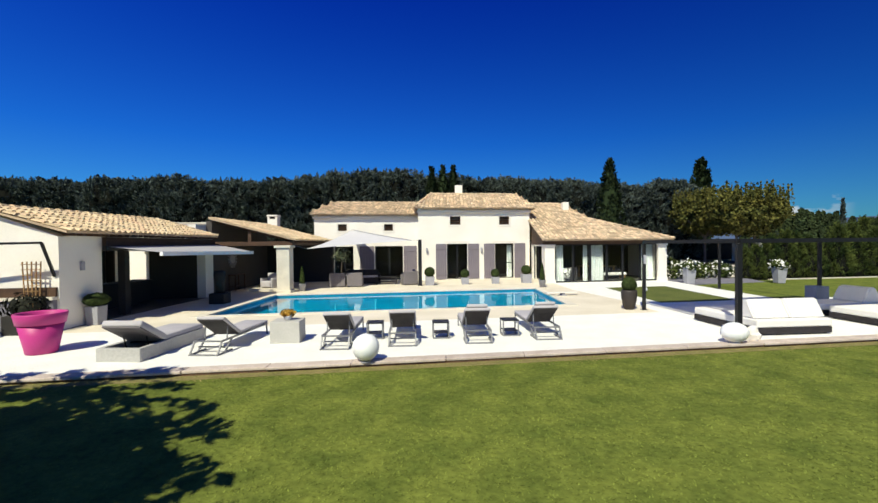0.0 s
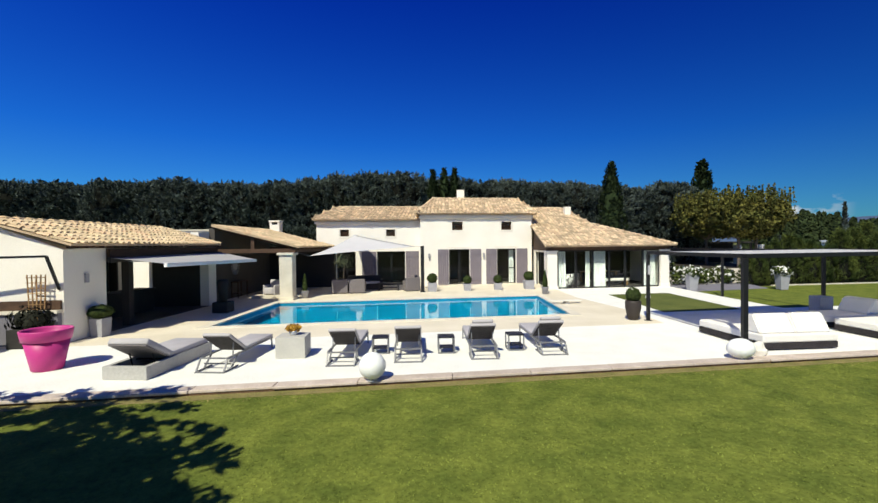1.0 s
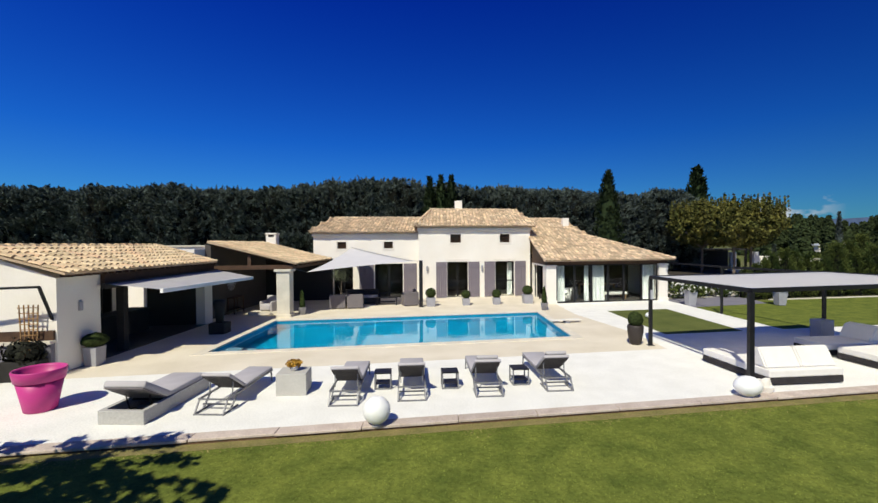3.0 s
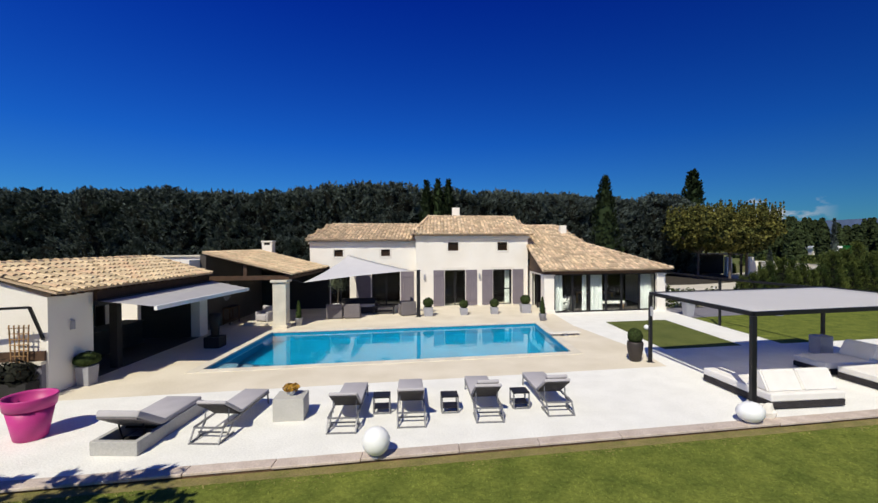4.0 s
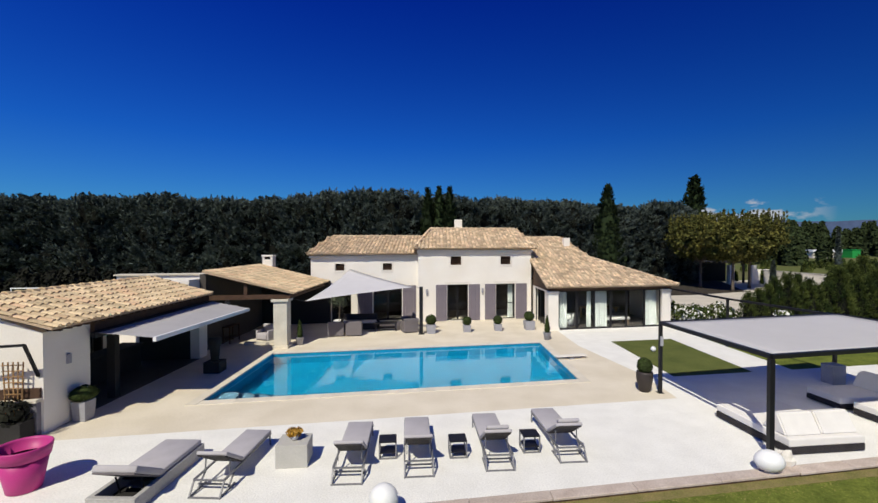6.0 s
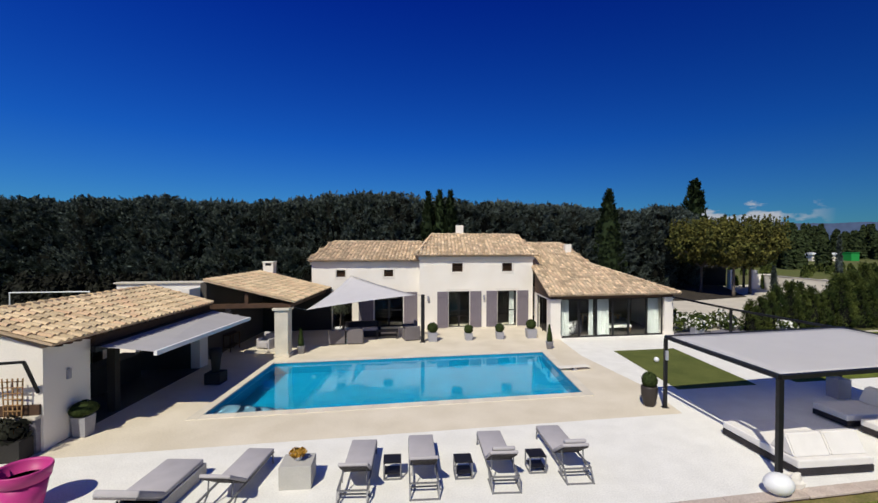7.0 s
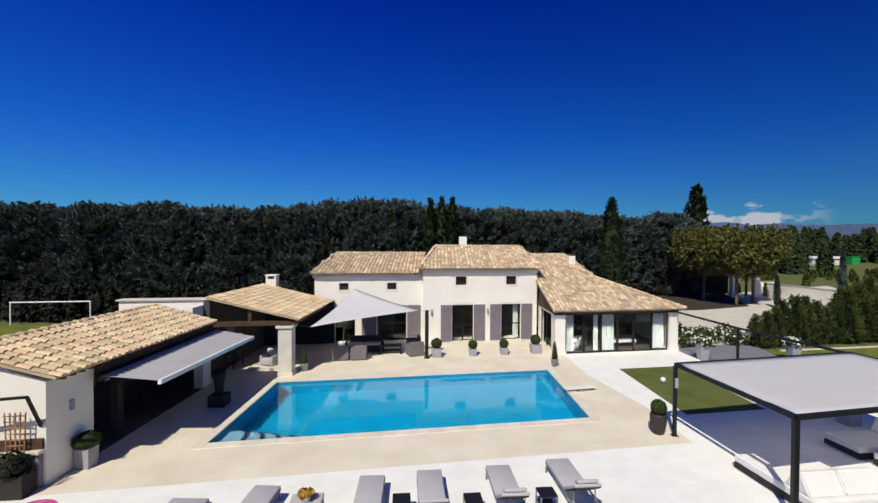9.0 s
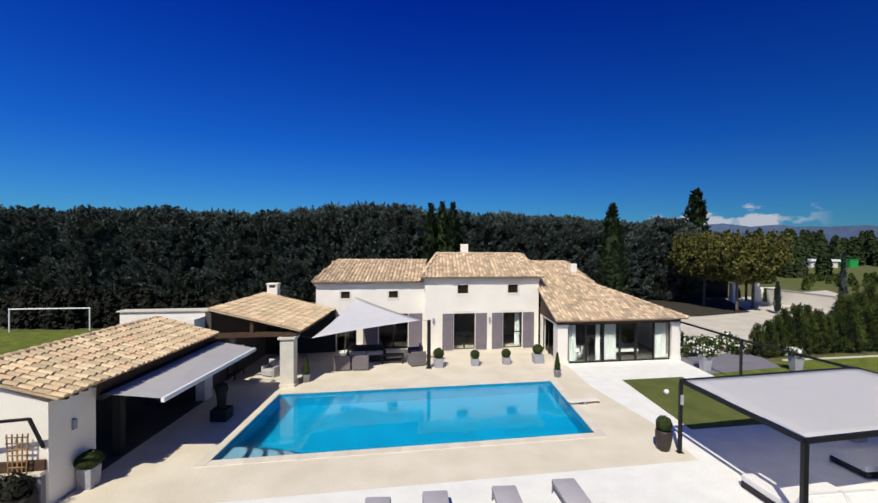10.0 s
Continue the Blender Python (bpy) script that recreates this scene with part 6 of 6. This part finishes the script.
for k, (x, y, h, r) in enumerate(((16.75, 44.5, 10.85, 1.75), (42.5, 73.0, 16.0, 2.9), (-1.6, 50.0, 11.3, 1.2), (-0.3, 50.3, 11.5, 1.2), (0.9, 50.1, 11.4, 1.15), (36.6, 40.5, 6.2, 0.34), (32.9, 43.5, 3.2, 0.3))):
    t = conifer("cypress", r, h, 11000, 0.07 if r < 1 else 0.13 if r < 2 else 0.26, "cypress" if k < 5 else "hedge", "slim upright green cypress" if k < 2 else ("slim dark cypress standing in the hedge" if k < 5 else "very slim dark cypress by the drive"), "tree", "cypresses", 120 + k, cshape, 0.1 if k != 1 else 0.22, rise=1.4)
    t.location = (x, y, -0.1)


def plane_tree(x, y, seed, r=3.3):
    t = thing("plane_tree", (x, y, -0.1), "broad pollarded plane tree with yellow-green leaves", "tree", "plane trees on the drive")
    rng = np.random.RandomState(seed)
    part("trunk", lathe([(0.20, 0), (0.14, 0.5), (0.12, 2.6), (0.16, 3.1)], 12), "bark", t, "", smooth=True)
    cs, ns = [], []
    for k in range(9):
        a = 2 * math.pi * k / 9 + 0.4 * rng.rand()
        e = Vector((math.cos(a) * r * 0.75, math.sin(a) * r * 0.75, 4.2 + 0.8 * rng.rand()))
        part("limb", bar((0, 0, 2.9), tuple(e), 0.13, round_=6), "bark", t)
    for k in range(66):
        a, hh = 2 * math.pi * rng.rand(), rng.rand()
        q = math.sqrt(rng.rand()) * (0.5 + 0.5 * hh)
        o = np.array([math.cos(a) * r * q, math.sin(a) * r * q, 3.6 + 2.0 * hh])
        p_, d_ = ball_points(0.66, 210, seed * 70 + k, 0.95, 0.5)
        cs.append(p_ + o), ns.append(d_)
    for k in range(170):
        a, q = 2 * math.pi * rng.rand(), math.sqrt(rng.rand())
        b0 = np.array([math.cos(a) * r * q, math.sin(a) * r * q, 5.6])
        hgt = 1.2 + 1.7 * rng.rand()
        f = rng.rand(34)
        tw = b0 + np.outer(f, np.array([0.1 * rng.randn(), 0.1 * rng.randn(), hgt])) + 0.10 * rng.randn(34, 3) * (1 - f)[:, None]
        cs.append(tw), ns.append(rng.randn(34, 3))
    leaves("crown", np.concatenate(cs), np.concatenate(ns), 0.125, "plane_leaf", t, "", 0.8, seed)


for k, (x, y) in enumerate(((29.9, 45.0), (28.9, 48.8), (33.5, 47.6))):
    plane_tree(x, y, 140 + k)

yshape = lambda f: (1 - f) ** 0.75 * (0.7 + 0.3 * min(1, f * 6)) + 0.02
rng = np.random.RandomState(31)
yk = [conifer("young_conifer", 1.0, 3.2, 7000, 0.075, "thuja", "young feathery green conifer in a garden row", "tree", "row of young conifers", 160 + k, yshape, 0.3, 0.05, rise=1.1, per=24, tuft=0.17, slim=0.3) for k in range(3)]
for k in range(46):
    f = k / 26 if k < 27 else 0.42 + (k - 27) / 30
    u, v = 18.4 + 20 * f, (23.75 if k < 27 else 25.3) + 1.2 * f + 0.25 * abs(rng.randn())
    m = Matrix.Translation(W(u, v, -0.1)) @ pose(0, 0, 0, 0, 0, rng.uniform(0, 360))
    s_ = 0.60 + 0.27 * rng.rand() + (0.25 * f if k < 27 else 0.2)
    t = yk[k] if k < 3 else copy_thing(yk[k % 3], m)
    t.matrix_basis = m
    t.scale = (s_, s_, s_ * (0.95 + 0.25 * rng.rand()))

# boundary wall, gate pillar, shed, far roofs
bw = thing("boundary_wall", (38.9, 54.2, 0), "pale rendered boundary wall along the drive", "wall")
part("wall", bar((0, 0, 0.74), (0.8, -13.5, 0.74), 0.25, 1.7), "stucco", bw)
part("coping", bar((0, 0, 1.62), (0.8, -13.5, 1.62), 0.34, 0.06), "concrete", bw)
gp = thing("gate_pillar", (36.0, 53.0, 0), "white rendered gate pillars beneath the plane trees", "pillar")
for x in (-0.9, 1.8):
    part("pillar", box(x - 0.3, x + 0.3, -0.3, 0.3, -0.1, 2.2, None, 0.02), "stucco", gp)
part("wall", box(2.1, 4.6, -0.15, 0.15, -0.1, 1.7), "stucco", gp)
cp = thing("carport", (31.0, 55.6, 0), "dark open carport in the shade of the trees", "shelter")
part("roof", box(-5, 6.8, -1.5, 2.5, 2.4, 2.6), "dark", cp)
for x in (-4.8, 0.8, 6.6):
    part("post", box(x - 0.1, x + 0.1, -1.4, -1.2, -0.1, 2.4), "dark", cp)
part("back_wall", box(-5, 6.8, 2.3, 2.5, -0.1, 2.4), "dark", cp)
gs = thing("green_shed", (141, 148, 0), "bright green sheeted shed among far trees", "shed")
part("body", box(-1.4, 1.4, -2, 2, -0.2, 2.6), "green_sheet", gs)
part("roof", box(-1.5, 1.5, -2.2, 2.2, 2.6, 2.75), "green_sheet", gs)
fh = thing("far_barn", (129, 146, 0), "long low pale barn beyond the fields", "building")
part("wall", box(-4.5, 4.5, -2, 2, -0.2, 2.0), "stone_trim", fh)
part("roof", box(-5, 5, -2.5, 2.5, 2.0, 2.7), "white_plastic", fh)
goal = thing("goal", (-29.9, 33.6, -0.1), "white metal football goal on the far lawn", "goal", turn=9)
for x in (-2.65, 2.65):
    part("post", bar((x, 0, -0.05), (x, 0, 1.68), 0.1, round_=10), "white_plastic", goal)
part("crossbar", bar((-2.7, 0, 1.68), (2.7, 0, 1.68), 0.1, round_=10), "white_plastic", goal)


def wood_belt(name, x0, x1, y0, slope, h, count, seed, size, label, material="far_wood", spread=6.0, per=170, slim=0.2):
    """A belt of far trees as many leaf clumps."""
    rng = np.random.RandomState(seed)
    cs, ns = [], []
    for k in range(count):
        x = rng.uniform(x0, x1)
        hh = h * (0.6 + 0.4 * rng.rand())
        r = hh * (slim * 0.7 + slim * rng.rand())
        n_ = per
        off = rng.randn()
        f = rng.rand(n_) ** 0.8
        a = 2 * math.pi * rng.rand(n_)
        rr = r * (1 - f) ** 0.45 * (0.6 + 0.4 * rng.rand(n_))
        cs.append(np.stack([x + rr * np.cos(a), y0 + slope * x + spread * off + rr * np.sin(a), f * hh], 1))
        ns.append(np.stack([np.cos(a), np.sin(a), 0.6 + 0 * a], 1))
    ob = leaves(name, np.concatenate(cs), np.concatenate(ns), size, material, None, label, 0.8, seed)
    return tagged(ob, label, "trees", "", "stuff")


wood_belt("far_trees", 126, 330, 150, 0.12, 14, 150, 201, 0.75, "belt of dark far trees beyond the fields", per=380, slim=0.15)
wood_belt("far_trees", 77, 85, 104, 0.0, 9.2, 17, 202, 0.5, "clump of dark green trees beyond the drive", per=620, slim=0.16)
wood_belt("shrubs", 52, 150, 72, 0.12, 1.7, 110, 203, 0.3, "rough green shrubs along the fields", "thuja", per=320)
wood_belt("low_hedge", -80, -16.5, 36.0, 0.02, 3.0, 330, 206, 0.2, "low dark hedge in front of the tall conifers", "dark_leaf", 0.5)
wood_belt("far_trees", -330, -60, 75, -0.1, 12, 110, 204, 1.3, "belt of dark far trees beyond the hedge")
wood_belt("shrubs", 36, 46, 48, 0.0, 1.8, 10, 205, 0.25, "rounded green shrubs by the drive", "thuja")
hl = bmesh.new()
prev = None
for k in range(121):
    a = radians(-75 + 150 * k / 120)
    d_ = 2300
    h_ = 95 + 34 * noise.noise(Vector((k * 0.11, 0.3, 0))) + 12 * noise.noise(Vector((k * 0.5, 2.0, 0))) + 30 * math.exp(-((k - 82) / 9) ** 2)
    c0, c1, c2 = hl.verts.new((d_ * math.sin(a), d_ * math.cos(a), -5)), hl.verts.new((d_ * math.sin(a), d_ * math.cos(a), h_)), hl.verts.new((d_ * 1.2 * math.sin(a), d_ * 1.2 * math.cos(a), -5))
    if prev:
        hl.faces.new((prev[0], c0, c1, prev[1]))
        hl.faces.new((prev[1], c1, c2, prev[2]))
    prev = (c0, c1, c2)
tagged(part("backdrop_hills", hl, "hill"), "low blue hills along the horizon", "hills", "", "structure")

# the unseen tree that shades the lawn's corner, its crown shaped to fit that shadow
sh = thing("shade_tree", (-7.4, -1.5, -0.1), "leafy garden tree beside the lawn", "tree")
part("trunk", lathe([(0.2, 0), (0.16, 1.0), (0.12, 3.4)], 10), "bark", sh, "", smooth=True)
rng = np.random.RandomState(77)
cs, ns, k = [], [], 0
while k < 370:                                          # clumps set back along the sunlight from the wanted shadow, outside the camera's view
    sx, sy, hh = rng.uniform(-15, -1.5), rng.uniform(-1.5, 8.0), rng.uniform(2.5, 6.3)
    dense = k < 290
    edge, back = sx + 0.78 * sy, sy - 0.162 * sx
    if dense and (edge > -0.25 or back > 6.8) or not dense and not (0.1 < edge < 0.95 and back < 8.7 or edge <= 0.1 and 7.5 < back < 8.8):
        continue
    r_ = 0.66 if dense else 0.3
    o = np.array([sx - 0.34 * hh, sy - 0.84 * hh, hh])
    if -o[0] < 1.3 * (o[1] + 0.3) + 1.2 or o[0] > -2.4:
        continue
    o[:2] -= (-7.4, -1.5)
    if r_ > 0.5:
        p_, d_ = ball_points(r_, 170, 300 + k, 0.8, 0.3)
    else:                                               # loose leafy shoots placed to fray the shadow's edge
        f_ = rng.rand(30)
        d_ = rng.randn(30, 3)
        p_ = np.outer(f_ - 0.5, np.array([0.9 + 0.4 * rng.rand(), 0.35 * rng.randn(), 0.3 * rng.randn()])) + 0.07 * d_
    cs.append(p_ + o), ns.append(d_)
    if k % 14 == 0:
        part("limb", bar((0, 0, 2.6), tuple(o), 0.08, round_=6), "bark", sh)
    k += 1
leaves("crown", np.concatenate(cs), np.concatenate(ns), 0.15, "plane_leaf", sh, "", 0.6, 78)

# ---- small pieces: kerb stones, coping stones, grass ----
kerb = plan_thing("terrace_kerb", 3, 8.25, "weathered pinkish stone kerb along the terrace edge", "kerb", "structure")
rng = np.random.RandomState(8)
u = -16.5
while u < 24:
    l_ = 1.3 + 0.7 * rng.rand()
    part("kerb_stone", box(u + 0.004, u + l_ - 0.004, 8.37 + 0.012 * rng.randn(), 8.67, -0.05, 0.008 + 0.004 * rng.randn(), None, 0.014), "kerb", kerb, "", True)
    u += l_
part("footing", box(-16.5, 24, 8.40, 8.66, -0.2, -0.052), "earth", kerb, "dark earth-stained footing", True)
tagged(part("soil_strip", slab([(-16.5, 8.14), (24, 8.14), (24, 8.41), (-16.5, 8.41)], -0.2, -0.094), "dry_edge", None, "", True), "strip of dry grass and soil along the kerb", "soil", "", "structure")
cop = plan_thing("pool_coping", (PU0 + PU1) / 2, PV0 - 0.15, "pale stone coping round the pool", "coping", "structure")
nu, nv = 24, 11
for k in range(nu):
    a_, b_ = PU0 + (PU1 - PU0) * k / nu, PU0 + (PU1 - PU0) * (k + 1) / nu
    for v0, v1 in ((PV0 - 0.33, PV0 + 0.03), (PV1 - 0.03, PV1 + 0.33)):
        part("coping_stone", box(a_ + 0.0015, b_ - 0.0015, v0, v1, -0.035, 0.022, None, 0.006), "coping", cop, "", True)
for k in range(nv):
    a_, b_ = PV0 - 0.33 + (PV1 - PV0 + 0.66) * k / nv, PV0 - 0.33 + (PV1 - PV0 + 0.66) * (k + 1) / nv
    for u0, u1 in ((PU0 - 0.33, PU0 - 0.003), (PU1 + 0.003, PU1 + 0.33)):
        part("coping_stone", box(u0, u1, a_ + 0.0015, b_ - 0.0015, -0.035, 0.024, None, 0.006), "coping", cop, "", True)
sk = thing("diving_board", W(5.0, 17.9, 0), "short pale grey diving board on a dark bracket", "diving board", turn=12)
part("board", box(-0.7, 0.7, -0.17, 0.17, 0.12, 0.145, None, 0.008), "render_trim", sk)
part("bracket", box(-0.05, 0.08, -0.12, 0.12, 0.02, 0.13), "zinc", sk)
part("foot", box(-0.12, 0.15, -0.14, 0.14, 0.0, 0.02), "zinc", sk)
lb = part("lawn_ball", lathe([(0.02, 0), (0.09, 0.04), (0.12, 0.12), (0.09, 0.2), (0.02, 0.24)], 16), "white_plastic", None, "", smooth=True)
lb.location = W(9.1, 18.4, -0.015)
tagged(lb, "small white ball lying on the little lawn", "ball")

rng = np.random.RandomState(55)
n = 170000
gx, gv = rng.uniform(-13, 13, n), 8.34 - 9.2 * rng.rand(n) ** 1.3
gy = gv + K * gx
hgt = 0.003 + 0.011 * rng.rand(n)
ang = rng.uniform(0, 2 * math.pi, n)
w_ = 0.007 + 0.008 * rng.rand(n)
ln = 0.02 + 0.04 * rng.rand(n)
lx, ly = -ln * np.sin(ang), ln * np.cos(ang)
P3 = np.stack([np.stack([gx - w_ * np.cos(ang), gy - w_ * np.sin(ang), np.full(n, -0.102)], 1), np.stack([gx + w_ * np.cos(ang), gy + w_ * np.sin(ang), np.full(n, -0.102)], 1), np.stack([gx + lx, gy + ly, -0.10 + hgt], 1)], 1).reshape(-1, 3)
me = bpy.data.meshes.new("grass")
me.from_pydata(P3.tolist(), [], np.arange(3 * n).reshape(-1, 3).tolist())
me.materials.append(M["grass"])
tagged(new("grass", me), "short mown grass blades on the lawn", "grass", "", "stuff")

# dry stalks against the kerb
rng = np.random.RandomState(56)
n = 9000
gx = rng.uniform(-13, 16, n)
gv = 8.36 - 0.16 * np.abs(rng.randn(n)) * (0.5 + np.array([max(0.0, 0.6 + noise.noise(Vector((x * 1.3, 0, 0)))) for x in gx.tolist()]))
gy = gv + K * gx
ang = rng.uniform(0, 2 * math.pi, n)
w_, hgt = 0.006 + 0.006 * rng.rand(n), 0.004 + 0.014 * rng.rand(n)
ca_, sa_ = np.cos(ang), np.sin(ang)
P3 = np.stack([np.stack([gx - w_ * ca_, gy - w_ * sa_, np.full(n, -0.1)], 1), np.stack([gx + w_ * ca_, gy + w_ * sa_, np.full(n, -0.1)], 1), np.stack([gx - 0.04 * sa_, gy + 0.04 * ca_, -0.1 + hgt], 1)], 1).reshape(-1, 3)
me = bpy.data.meshes.new("dry_grass")
me.from_pydata(P3.tolist(), [], np.arange(3 * n).reshape(-1, 3).tolist())
me.materials.append(M["straw"])
tagged(new("dry_grass", me), "dry yellow grass stalks along the terrace kerb", "grass", "", "stuff")
